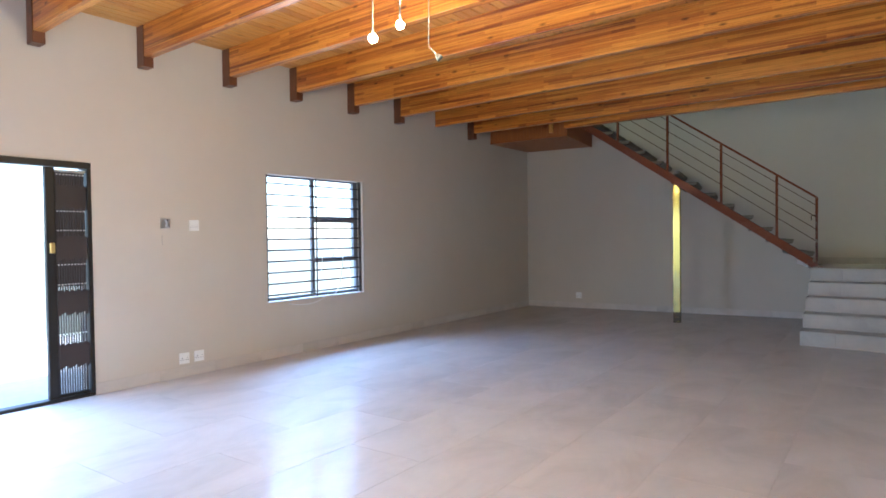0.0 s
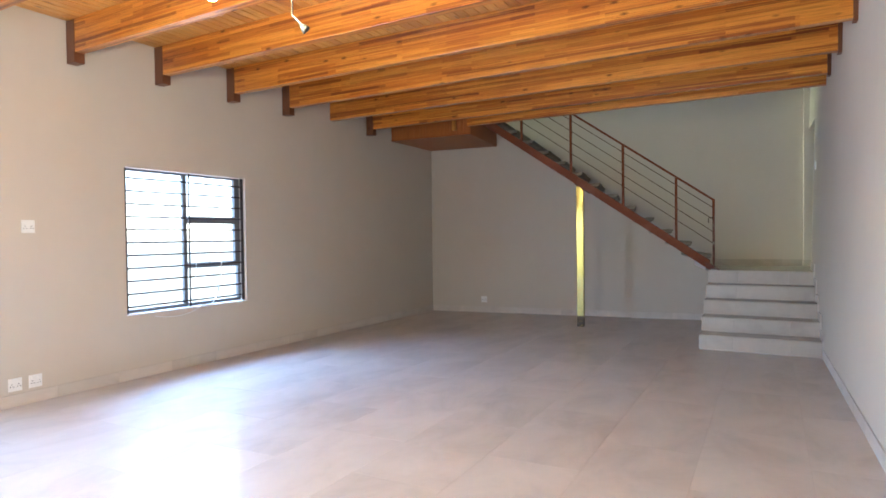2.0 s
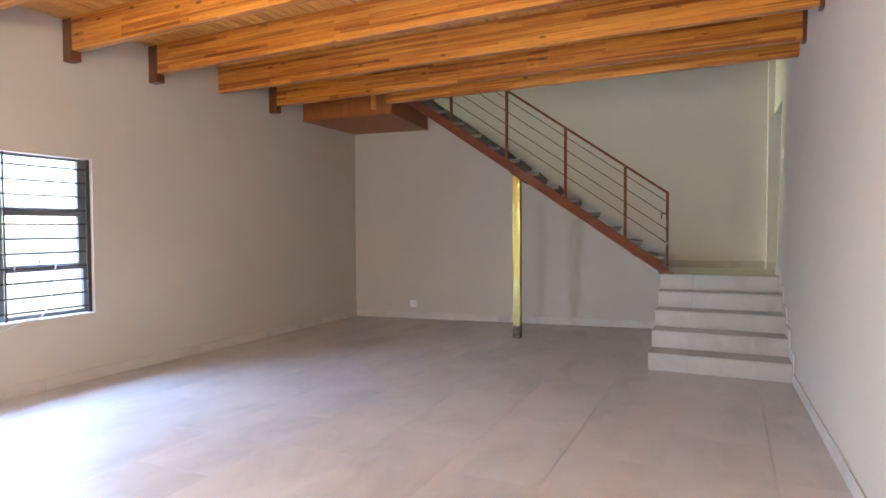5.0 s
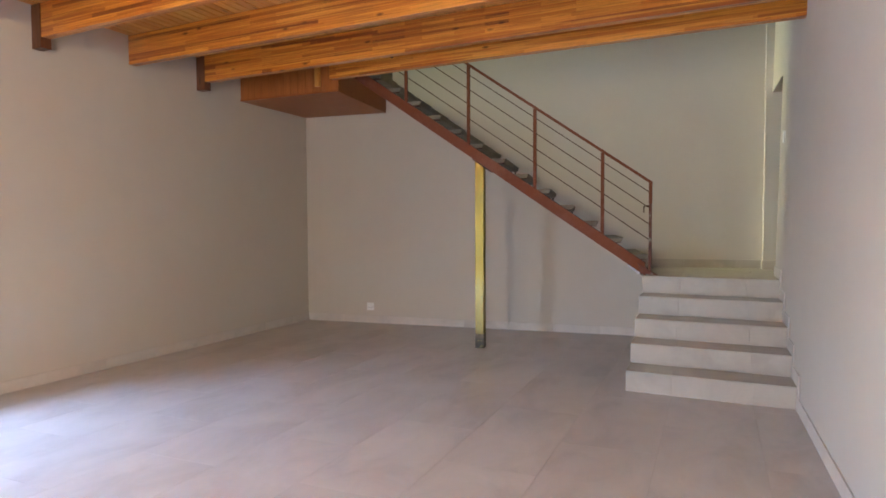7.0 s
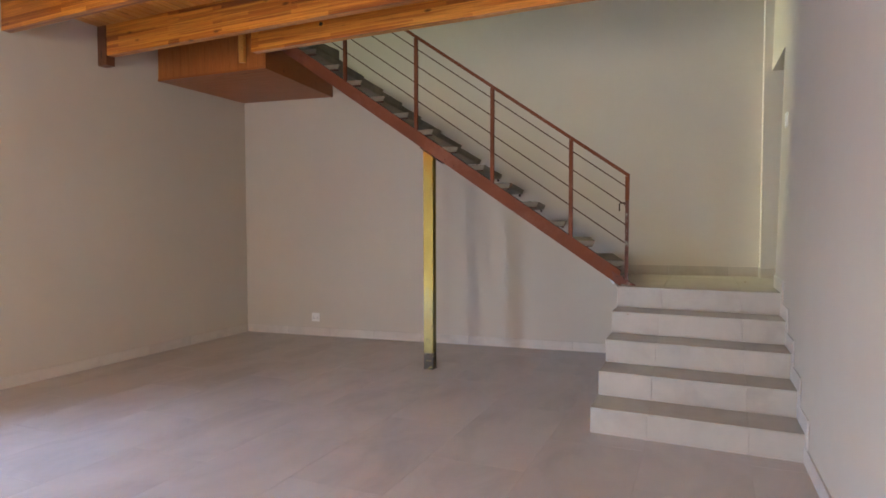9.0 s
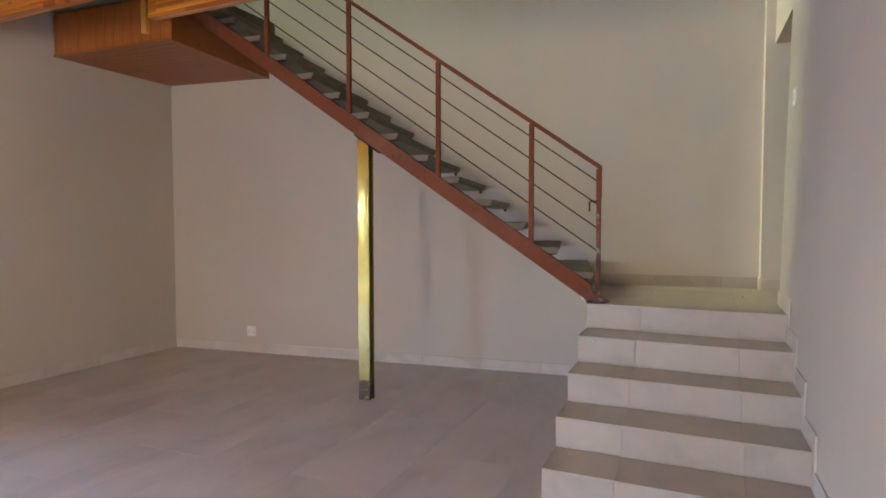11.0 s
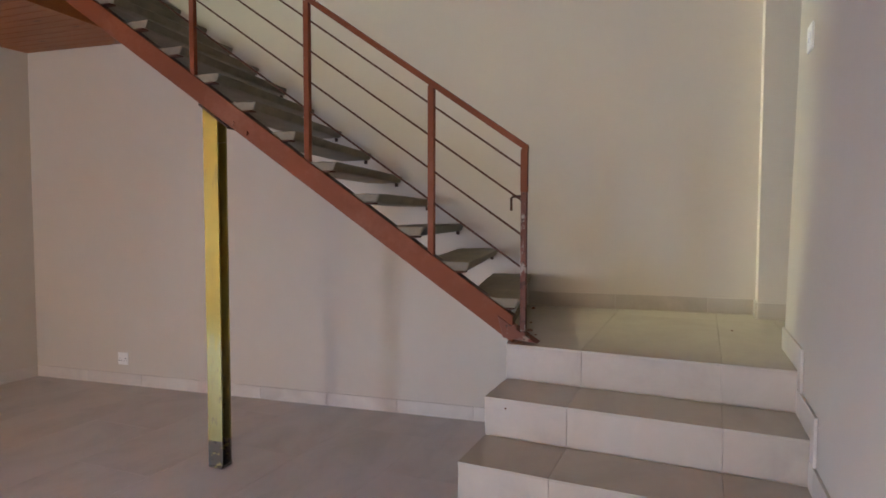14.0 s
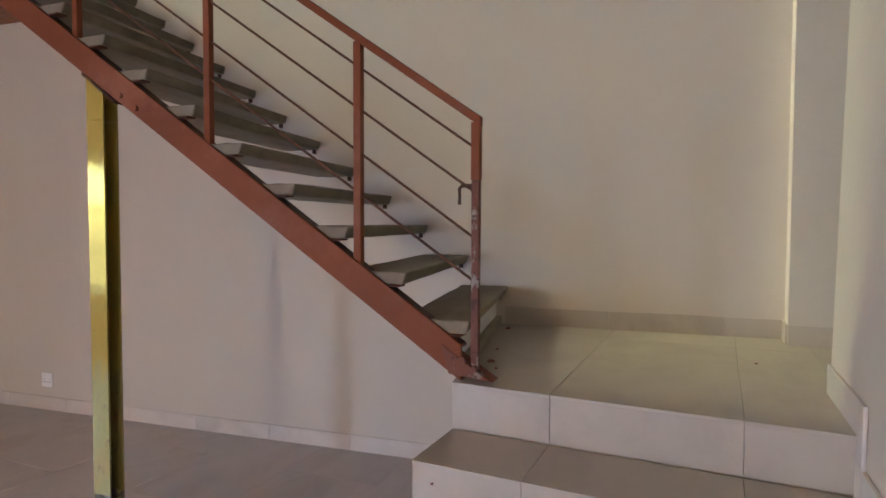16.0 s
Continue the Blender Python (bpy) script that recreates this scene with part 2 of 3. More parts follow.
M_CONCRETE = concrete()
M_ALU = painted("bronze aluminium", (0.035, 0.03, 0.026), (0.05, 0.045, 0.04), (0.03, 0.028, 0.025), 0.75, metal=0.5, rough=0.4)
M_STEELFRAME = painted("grey window steel", (0.2, 0.2, 0.205), (0.2, 0.2, 0.2), (0.08, 0.06, 0.05), 0.72, metal=0.2, rough=0.45)
M_BAR = painted("dark burglar bar", (0.06, 0.045, 0.04), (0.09, 0.07, 0.06), (0.05, 0.03, 0.02), 0.7, rough=0.5)
M_PLASTIC = Nodes("white plastic", rough=0.35).colour((0.84, 0.83, 0.80)).m
M_HOLE = Nodes("dark slot", rough=0.8).colour((0.03, 0.03, 0.03)).m
M_BRASS = Nodes("brass", rough=0.3, metal=0.9).colour((0.62, 0.45, 0.16)).m
M_ZINC = Nodes("zinc plated steel", rough=0.4, metal=0.8).colour((0.45, 0.43, 0.4)).m
M_RIVET = Nodes("bright rivets", rough=0.4, metal=0.4).colour((0.6, 0.58, 0.52)).m
M_CABLE = Nodes("white cable", rough=0.5).colour((0.7, 0.7, 0.68)).m
M_CORD = Nodes("grey lamp cord", rough=0.5).colour((0.08, 0.075, 0.07)).m


def glass():
    k = Nodes("window glass", rough=0.02)
    k.b.inputs["Transmission Weight"].default_value = 1.0
    k.b.inputs["IOR"].default_value = 1.05
    return k.colour((0.97, 0.98, 0.98)).m


M_GLASS = glass()


def glow(name, colour, strength):
    k = Nodes(name)
    k.colour((0.9, 0.85, 0.75))
    k.b.inputs["Emission Color"].default_value = (*colour, 1)
    k.b.inputs["Emission Strength"].default_value = strength
    return k.m


M_BULB = glow("lit bulb", (1.0, 0.8, 0.44), BULB)
M_OPAL = Nodes("unlit bulb glass", rough=0.25).colour((0.5, 0.48, 0.43)).m


def soil(name, a, b, s):
    k = Nodes(name, rough=0.9)
    n, f = k.noise(s, 6), k.noise(s * 12, 4)
    k.colour(k.mix(k.math("MULTIPLY", f, 0.4), k.ramp(n, [(0.3, a), (0.7, b)]), tuple(v * 0.6 for v in a))).bump(f, 0.4, 0.01)
    return k.m


M_GROUND = soil("dry pale ground", (0.13, 0.14, 0.105), (0.18, 0.18, 0.14), 0.4)
M_PAVING = soil("pale patio concrete", (0.42, 0.41, 0.39), (0.5, 0.48, 0.46), 1.2)


# ---- mesh helpers ----
def mesh_of(bm, name, material, smooth=False):
    me = bpy.data.meshes.new(name)
    bm.normal_update()
    bm.to_mesh(me)
    bm.free()
    me.materials.append(material)
    if smooth:
        for p in me.polygons:
            p.use_smooth = True
    return me


def part(name, bm, material, parent, label="", smooth=False):
    ob = new(name, mesh_of(bm, name, material, smooth))
    ob.parent = parent
    if label:
        ob["label"] = label
    return ob


def solid(name, bm, material, label, category, kind="", group="", smooth=False):
    return tagged(new(name, mesh_of(bm, name, material, smooth)), label, category, group, kind)


def thing(name, label, category, at=(0, 0, 0), group="", kind=""):
    ob = new(name)
    ob.empty_display_size = 0.1
    ob.location = at
    return tagged(ob, label, category, group, kind)


def hexa(bm, pts):
    """A solid from 8 corners: four below, four above, each ring in one sense."""
    v = [bm.verts.new(p) for p in pts]
    for f in ((3, 2, 1, 0), (4, 5, 6, 7), (0, 1, 5, 4), (1, 2, 6, 5), (2, 3, 7, 6), (3, 0, 4, 7)):
        bm.faces.new([v[i] for i in f])
    return v


def box(bm, x0, y0, z0, x1, y1, z1):
    return hexa(bm, [(x0, y0, z0), (x1, y0, z0), (x1, y1, z0), (x0, y1, z0), (x0, y0, z1), (x1, y0, z1), (x1, y1, z1), (x0, y1, z1)])


def rounded(bm, width, segments=2):
    bmesh.ops.bevel(bm, geom=bm.edges[:], offset=width, segments=segments, profile=0.5, affect="EDGES")
    return bm


def rbox(x0, y0, z0, x1, y1, z1, width=0.004, segments=2):
    bm = bmesh.new()
    box(bm, x0, y0, z0, x1, y1, z1)
    return rounded(bm, width, segments)


def tube(bm, a, b, r0, r1=None, sides=10):
    a, b = Vector(a), Vector(b)
    q = (b - a).to_track_quat("Z", "Y").to_matrix()
    rings = []
    for p, r in ((a, r0), (b, r0 if r1 is None else r1)):
        rings.append([bm.verts.new(p + q @ Vector((r * math.cos(math.tau * i / sides), r * math.sin(math.tau * i / sides), 0))) for i in range(sides)])
    for i in range(sides):
        j = (i + 1) % sides
        bm.faces.new([rings[0][i], rings[0][j], rings[1][j], rings[1][i]])
    bm.faces.new(rings[0][::-1])
    bm.faces.new(rings[1])


def pipe(points, r, sides=8):
    """A round cable through points."""
    bm = bmesh.new()
    pts = [Vector(p) for p in points]
    rings = []
    for i, p in enumerate(pts):
        d = (pts[min(i + 1, len(pts) - 1)] - pts[max(i - 1, 0)]).normalized()
        q = d.to_track_quat("Z", "Y").to_matrix()
        rings.append([bm.verts.new(p + q @ Vector((r * math.cos(math.tau * k / sides), r * math.sin(math.tau * k / sides), 0))) for k in range(sides)])
    for a, b in zip(rings, rings[1:]):
        for k in range(sides):
            j = (k + 1) % sides
            bm.faces.new([a[k], a[j], b[j], b[k]])
    bm.faces.new(rings[0][::-1])
    bm.faces.new(rings[-1])
    return bm


def bent(a, b, c, n=12):
    """Points on a curve from a to c that is drawn towards b."""
    a, b, c = Vector(a), Vector(b), Vector(c)
    return [a * (1 - s) ** 2 + b * 2 * s * (1 - s) + c * s * s for s in (i / n for i in range(n + 1))]


def lathe(bm, profile, at, sides=20):
    """A turned shape about z through at: profile of (radius, height)."""
    rings = []
    for r, h in profile:
        rings.append([bm.verts.new((at[0] + r * math.cos(math.tau * i / sides), at[1] + r * math.sin(math.tau * i / sides), at[2] + h)) for i in range(sides)])
    for a, b in zip(rings, rings[1:]):
        for i in range(sides):
            j = (i + 1) % sides
            bm.faces.new([a[i], a[j], b[j], b[i]])
    bm.faces.new(rings[0][::-1])
    bm.faces.new(rings[-1])


# ---- plan ----
XL, XR, XE_MAX, THICK = -5.28, 0.845, 1.24, 0.24
Y_REAR, CEIL, ROOF = -2.6, 3.37, 6.1
RISE, GOING, LAND = 0.175, 0.33, 0.875
STEP_X, STEP_Y = -0.42, 8.78


def back(x):
    """The back wall's face."""
    return 11.03 + 0.093 * (x - XL)


def east(y, z=0.0):
    """The east wall's face, which is a little off square and leans out."""
    return 0.852 - 0.022 * (y - 8.75) + 0.019 * z


def skew(x):
    """How far beams and steps run off square."""
    return -0.055 * (x - XL)


def stair_y(x):
    """The stair's outer face."""
    return 10.13 + 0.07 * (x + 0.4)


# ---- walls ----
DOOR_Y0, DOOR_Y1, DOOR_Z = 0.35, 2.84, 2.06
WIN_Y0, WIN_Y1, WIN_Z0, WIN_Z1 = 4.745, 6.335, 0.635, 2.11
# UP_: unseen upper opening, added and sized to shape the stairwell lamp's beam
UP_Y0, UP_Y1, UP_Z0, UP_Z1 = 10.03, 10.8, 4.3, 6.0
bm = bmesh.new()
xa, xb, y_end = XL - THICK, XL, back(XL)
for y0, y1, z0, z1 in (
        (Y_REAR, DOOR_Y0, 0, CEIL), (DOOR_Y0, DOOR_Y1, DOOR_Z, CEIL), (DOOR_Y1, WIN_Y0, 0, CEIL), (WIN_Y0, WIN_Y1, 0, WIN_Z0),
        (WIN_Y0, WIN_Y1, WIN_Z1, CEIL), (WIN_Y1, y_end, 0, CEIL), (Y_REAR, UP_Y0, CEIL, ROOF), (UP_Y0, UP_Y1, CEIL, UP_Z0),
        (UP_Y0, UP_Y1, UP_Z1, ROOF), (UP_Y1, y_end, CEIL, ROOF)):
    box(bm, xa, y0, z0, xb, y1, z1)
solid("wall_west", bm, M_WALL, "beige painted plaster wall with a window and a sliding door", "wall", "structure")

OPEN_Y0, OPEN_Y1, OPEN_Z = 10.5, 11.42, 2.9
bm = bmesh.new()
# y -2.0 to -0.2: unseen opening added for the side lamp
for y0, y1, z0, z1 in ((Y_REAR, -2.0, 0, ROOF), (-2.0, -0.2, 2.15, ROOF), (-0.2, OPEN_Y0, 0, ROOF), (OPEN_Y0, OPEN_Y1, 0, LAND - 0.014), (OPEN_Y0, OPEN_Y1, OPEN_Z, ROOF)):
    hexa(bm, [(east(y, z) + d, y, z) for z in (z0, z1) for y, d in ((y0, 0), (y0, THICK), (y1, THICK), (y1, 0))])
box(bm, 0.78, OPEN_Y1, 0, XR + THICK, 11.95, ROOF)
solid("wall_east", bm, M_WALL, "beige painted plaster wall with a doorway at the stair landing", "wall", "structure")

bm = bmesh.new()
hexa(bm, [(x, back(x) + d, z) for z in (0, ROOF) for x, d in ((XL - THICK, 0), (0.78, 0), (0.78, 0.24), (XL - THICK, 0.24))])
solid("wall_north", bm, M_WALL, "beige painted plaster wall behind the stairs", "wall", "structure")
bm = bmesh.new()
# the gap from x -2.6 to -1.2 is an unseen opening added for the rear lamp
for x0, x1, z0, z1 in ((XL - THICK, -2.6, 0, ROOF), (-2.6, -1.2, 2.15, ROOF), (-1.2, XE_MAX + THICK, 0, ROOF)):
    box(bm, x0, Y_REAR - THICK, z0, x1, Y_REAR, z1)
solid("wall_south", bm, M_WALL, "plain beige painted plaster wall with an added unseen opening for light", "wall", "structure")
bm = bmesh.new()
box(bm, XL - 0.6, Y_REAR - 0.6, ROOF, XR + 3.0, 12.4, ROOF + 0.2)
solid("roof", bm, M_WALL, "plain pale roof slab over the upper floor", "roof", "structure")

# the passage behind the landing's doorway
bm = bmesh.new()
for b in ((1.05, 9.6, LAND - 0.15, 3.0, 12.0, LAND), (1.05, 9.6, 3.1, 3.0, 12.0, 3.25), (3.0, 9.5, LAND - 0.15, 3.15, 12.1, 3.25),
          (1.05, 9.45, LAND - 0.15, 3.0, 9.6, 3.25), (1.05, OPEN_Y1 + 0.03, LAND, 3.0, OPEN_Y1 + 0.2, 3.1)):
    box(bm, *b)
solid("passage_walls", bm, M_WALL, "plain beige passage behind the doorway", "wall", "structure")

# ---- floor ----
bm = bmesh.new()
box(bm, XL - THICK, Y_REAR - THICK, -0.2, XE_MAX + 0.2, 12.0, -0.002)
floor = solid("floor", bm, M_GROUT, "large beige porcelain floor tiles with thin dark joints", "floor", "structure")

# ---- ceiling: boards along y over the beams ----
EDGE_Y = 9.40
bm = bmesh.new()
rng = random.Random(4)
w = 0.098
n = int((1.135 - XL) / w) + 1
for i in range(n):
    x0 = XL + i * w
    x1 = min(x0 + w - 0.004, 1.135)
    y = Y_REAR
    first = True
    while y < EDGE_Y - 0.01:
        y1 = min(y + (rng.uniform(0.6, 3.4) if first else rng.choice((1.84, 2.76, 3.68))), EDGE_Y)
        if EDGE_Y - y1 < 0.3:
            y1 = EDGE_Y
        z = CEIL + rng.uniform(0, 0.0015)
        e = 0.003
        hexa(bm, [(x0 + e, y, z), (x1 - e, y, z), (x1 - e, y1 - 0.001, z), (x0 + e, y1 - 0.001, z),
                  (x0, y, z + 0.02), (x1, y, z + 0.02), (x1, y1 - 0.001, z + 0.02), (x0, y1 - 0.001, z + 0.02)])
        y, first = y1, False
solid("ceiling", bm, M_BOARD, "varnished orange pine ceiling boards above the beams", "ceiling", "structure")
bm = bmesh.new()
box(bm, XL, Y_REAR, CEIL + 0.022, 1.135, EDGE_Y, CEIL + 0.15)
solid("upper_floor", bm, M_WALL, "plain upper floor slab above the ceiling boards", "floor", "structure")

# ---- beams ----
BEAM_LOW, BEAM_W = 3.075, 0.085


def slab_x(x0, x1, y0, y1, z0, z1, width=0.004):
    """A bar along x that follows the skew."""
    b = bmesh.new()
    hexa(b, [(x, y + skew(x), z) for z in (z0, z1) for x, y in ((x0, y0), (x1, y0), (x1, y1), (x0, y1))])
    return rounded(b, width, 2)


beam_rows = [5.13 + 0.92 * k for k in range(-8, 0)] + [5.12, 6.08, 7.015, 8.0, 8.92]
for k, y in enumerate(beam_rows):
    if y < Y_REAR + 0.2:
        continue
    ob = thing("ceiling_beam", "varnished orange laminated pine ceiling beam", "beam", (0, 0, 0), "ceiling beams")
    part("timber", slab_x(XL + 0.002, east(y - 0.3, 3.2) + 0.01, y, y + BEAM_W, BEAM_LOW, CEIL - 0.001), M_BEAM, ob)
    xe = east(y - 0.34, 3.15)
    part("end_plate", slab_x(xe - 0.035, xe + 0.012, y - 0.005, y + BEAM_W + 0.005, BEAM_LOW - 0.024, CEIL - 0.005, 0.003), M_DARKWOOD, ob, "dark stained plate at the beam's wall end")
    if abs(y - 8.0) > 0.1:
        part("bracket", slab_x(XL + 0.001, XL + 0.13, y - 0.006, y + BEAM_W + 0.006, 2.985, CEIL - 0.004, 0.003), M_DARKWOOD, ob, "dark stained wall bracket under the beam end")
ob = thing("trimmer_beam", "varnished orange laminated pine beam along the stair opening", "beam", (0, 0, 0), "ceiling beams")
part("timber", slab_x(-3.72, east(9.06, 3.2) + 0.01, 9.40, 9.40 + BEAM_W, BEAM_LOW - 0.022, CEIL + 0.15), M_BEAM, ob)
b = bmesh.new()
tube(b, (-2.9, 9.40 + skew(-2.9) - 0.001, 3.2), (-2.9, 9.40 + skew(-2.9) + 0.003, 3.2), 0.02, sides=14)
part("bolt_hole", b, M_HOLE, ob, "dark drilled bolt hole")

# ---- boxed stair landing under the ceiling ----
ob = thing("landing_box", "varnished brown pine boxed landing below the ceiling corner", "stair landing", (XL, 9.65, 2.985))
LOW = 2.985


def local(bm_, home):
    bmesh.ops.translate(bm_, verts=bm_.verts[:], vec=-Vector(home.location))
    return bm_


BX0, BX1, BXF = XL + 0.002, -3.84, -4.03
y0 = 9.65
n = 26
for i in range(n):
    a, c = BX0 + (BX1 - BX0) * i / n, BX0 + (BX1 - BX0) * (i + 1) / n - 0.003
    b = bmesh.new()
    box(b, a, y0 - (0.004 if i % 2 else 0.0), LOW + 0.0205, c, y0 + 0.02, CEIL - 0.002)
    part("front_board", local(b, ob), M_BOARD_Z, ob)
rows = 14
for i in range(rows):
    s0, s1 = i / rows, (i + 1) / rows - 0.004
    def at(s, x_left):
        x = BX0 if x_left else BX1 + (BXF - BX1) * s
        return (x, y0 - 0.012 + (back(x) - 0.004 - y0 + 0.012) * s)
    p = [at(s0, True), at(s0, False), at(s1, False), at(s1, True)]
    b = bmesh.new()
    hexa(b, [(x, y, z) for z in (LOW, LOW + 0.02) for x, y in p])
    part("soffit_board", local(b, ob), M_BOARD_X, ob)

b = bmesh.new()
hexa(b, [(x, y, z) for z in (LOW - 0.004, CEIL + 0.1) for x, y in ((BX1, y0 - 0.014), (BX1 + 0.03, y0 - 0.014), (BXF + 0.03, back(BXF) - 0.004), (BXF, back(BXF) - 0.004))])
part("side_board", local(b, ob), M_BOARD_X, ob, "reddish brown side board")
part("cleat", local(rbox(-4.12, y0 - 0.05, 3.06, -4.06, y0 - 0.006, CEIL - 0.003), ob), M_BOARD, ob, "pale pine cleat")
b = bmesh.new()
box(b, XL + 0.002, 9.45, CEIL + 0.022, BX1, back(BX1) - 0.12, CEIL + 0.14)
part("deck", local(b, ob), M_CONCRETE, ob)

# ---- sliding door with its folded security gate ----
ob = thing("sliding_door_frame", "dark bronze aluminium sliding door frame, door open", "door", (XL, 1.6, 0))
ob["kind"] = "structure"
part("head", local(rbox(XL - 0.09, DOOR_Y0, DOOR_Z - 0.055, XL + 0.012, DOOR_Y1, DOOR_Z), ob), M_ALU, ob)
part("track", local(rbox(XL - 0.09, DOOR_Y0, 0.0, XL + 0.01, DOOR_Y1, 0.03), ob), M_ALU, ob)
part("jamb", local(rbox(XL - 0.09, DOOR_Y1 - 0.035, 0.03, XL + 0.012, DOOR_Y1, DOOR_Z - 0.055), ob), M_ALU, ob)
part("jamb", local(rbox(XL - 0.09, DOOR_Y0, 0.03, XL + 0.012, DOOR_Y0 + 0.05, DOOR_Z - 0.055), ob), M_ALU, ob)

ob = thing("security_gate", "dark folded trellis security gate stacked beside the open door", "security gate", (XL, 2.65, 0.03))
G0, G1 = 2.475, 2.80
gx = XL - 0.03
lock_stile = part("lock_stile", local(rbox(gx - 0.02, G0, 0.032, gx + 0.025, G0 + 0.075, 2.0), ob), M_ALU, ob)
part("top_rail", local(rbox(gx - 0.012, G0, 1.965, gx + 0.02, G1, 1.985), ob), M_ZINC, ob, "pale metal gate rail")
part("bottom_rail", local(rbox(gx - 0.012, G0, 0.032, gx + 0.02, G1, 0.06), ob), M_ALU, ob)
for i in range(12):
    y = G0 + 0.084 + i * 0.0202
    part("upright", local(rbox(gx - 0.008, y, 0.06, gx + 0.006, y + 0.013, 1.965, 0.002, 1), ob), M_BAR, ob)
for i in range(12):
    y = G0 + 0.0785 + i * 0.0202
    part("back_upright", local(rbox(gx - 0.018, y, 0.98, gx - 0.010, y + 0.0115, 1.965, 0.001, 1), ob), M_BAR, ob)
for z0, z1 in ((0.27, 0.49), (0.73, 0.95), (1.20, 1.42), (1.64, 1.86)):
    for i in range(10):
        y = G0 + 0.08 + i * 0.0245
        b = bmesh.new()
        hexa(b, [(x, yy, z) for z, s in ((z0 + 0.012 * (i % 3), 0), (z1 - 0.01 * (i % 2), 0.012)) for x, yy in ((gx + 0.008, y + s), (gx + 0.013, y + s), (gx + 0.013, y + s + 0.026), (gx + 0.008, y + s + 0.026))])
        part("lattice_flat", local(b, ob), M_BAR, ob)
for z in (1.945, 1.63, 1.465, 1.17, 1.0, 0.57):
    b = bmesh.new()
    for i in range(9):
        y = G0 + 0.0965 + i * 0.0265
        tube(b, (gx + 0.006, y, z), (gx + 0.018, y, z), 0.006, sides=8)
    part("rivet_row", local(b, ob), M_RIVET, ob, "bright rivets")
part("lock", local(rbox(gx + 0.024, G0 + 0.02, 1.27, gx + 0.05, G0 + 0.06, 1.36, 0.006), ob), M_BRASS, lock_stile, "brass lock")

# ---- window ----
win = thing("window_1", "grey steel casement window with white light outside", "window", (XL, 5.54, WIN_Z0), kind="structure")
fx0, fx1 = XL - 0.14, XL - 0.10
MUL = 5.545


def frame_bar(name, y0, y1, z0, z1, parent=win, x0=fx0, x1=fx1):
    return part(name, local(rbox(x0, y0, z0, x1, y1, z1, 0.003, 1), win), M_STEELFRAME, parent)


frame_bar("frame_left", WIN_Y0, WIN_Y0 + 0.04, WIN_Z0, WIN_Z1)
frame_bar("frame_right", WIN_Y1 - 0.04, WIN_Y1, WIN_Z0, WIN_Z1)
frame_bar("frame_top", WIN_Y0 + 0.04, WIN_Y1 - 0.04, WIN_Z1 - 0.022, WIN_Z1)
frame_bar("frame_bottom", WIN_Y0 + 0.04, WIN_Y1 - 0.04, WIN_Z0, WIN_Z0 + 0.045)
frame_bar("mullion", MUL - 0.03, MUL + 0.02, WIN_Z0 + 0.045, WIN_Z1 - 0.022)
frame_bar("transom", MUL + 0.02, WIN_Y1 - 0.04, 1.565, 1.645)
frame_bar("transom", MUL + 0.02, WIN_Y1 - 0.04, 1.065, 1.125)
frame_bar("sash_edge", WIN_Y1 - 0.09, WIN_Y1 - 0.042, 1.125, 1.565, x0=fx0 + 0.01, x1=fx1 + 0.012)
frame_bar("sash_edge", WIN_Y1 - 0.09, WIN_Y1 - 0.042, 1.645, WIN_Z1 - 0.022, x0=fx0 + 0.01, x1=fx1 + 0.012)
for y0_, y1_, z0_, z1_ in ((WIN_Y0 + 0.04, MUL - 0.03, WIN_Z0 + 0.045, WIN_Z1 - 0.022), (MUL + 0.02, WIN_Y1 - 0.04, WIN_Z0 + 0.045, 1.065),
                           (MUL + 0.02, WIN_Y1 - 0.04, 1.125, 1.565), (MUL + 0.02, WIN_Y1 - 0.04, 1.645, WIN_Z1 - 0.022)):
    b = bmesh.new()
    box(b, fx0 + 0.015, y0_, z0_, fx0 + 0.019, y1_, z1_)
    p = part("pane", local(b, win), M_GLASS, win)
    p.visible_shadow = False
part("sill", local(rbox(fx1 + 0.002, WIN_Y0 + 0.002, WIN_Z0, XL + 0.004, WIN_Y1 - 0.002, WIN_Z0 + 0.012, 0.003), win), M_PLASTIC, win, "white painted inner sill")
b = pipe(bent((fx1 + 0.006, 5.86, 1.13), (fx1 + 0.08, 5.84, 1.17), (fx1 + 0.02, 5.835, 1.20), 6), 0.006, 6)
part("stay_handle", local(b, win), M_ZINC, win)

guard = thing("burglar_bars", "dark horizontal steel burglar bars across the window", "burglar bars", (XL, 5.54, WIN_Z0))
bx = XL - 0.042
for y in (WIN_Y0 + 0.006, 5.535, WIN_Y1 - 0.04):
    wdt = 0.038 if y != 5.535 else 0.014
    part("stile", local(rbox(bx - 0.008, y, WIN_Z0 + 0.012, bx + 0.008, y + wdt, WIN_Z1 - 0.002, 0.002, 1), guard), M_BAR, guard)
for i in range(11):
    z = 2.01 - 0.1295 * i
    b = bmesh.new()
    tube(b, (bx, WIN_Y0 + 0.008, z), (bx, WIN_Y1 - 0.02, z), 0.0095, sides=8)
    part("bar", local(b, guard), M_BAR, guard)
pts = bent((XL - 0.03, 5.98, 1.15), (XL - 0.02, 5.93, 0.55), (XL + 0.015, 5.66, 0.66), 12) + bent((XL + 0.015, 5.62, 0.64), (XL + 0.02, 5.4, 0.53), (XL + 0.012, 5.05, 0.60), 12)
solid("loose_cable", pipe(pts, 0.006), M_CABLE, "thin white cable hanging over the window sill", "cable", smooth=True)
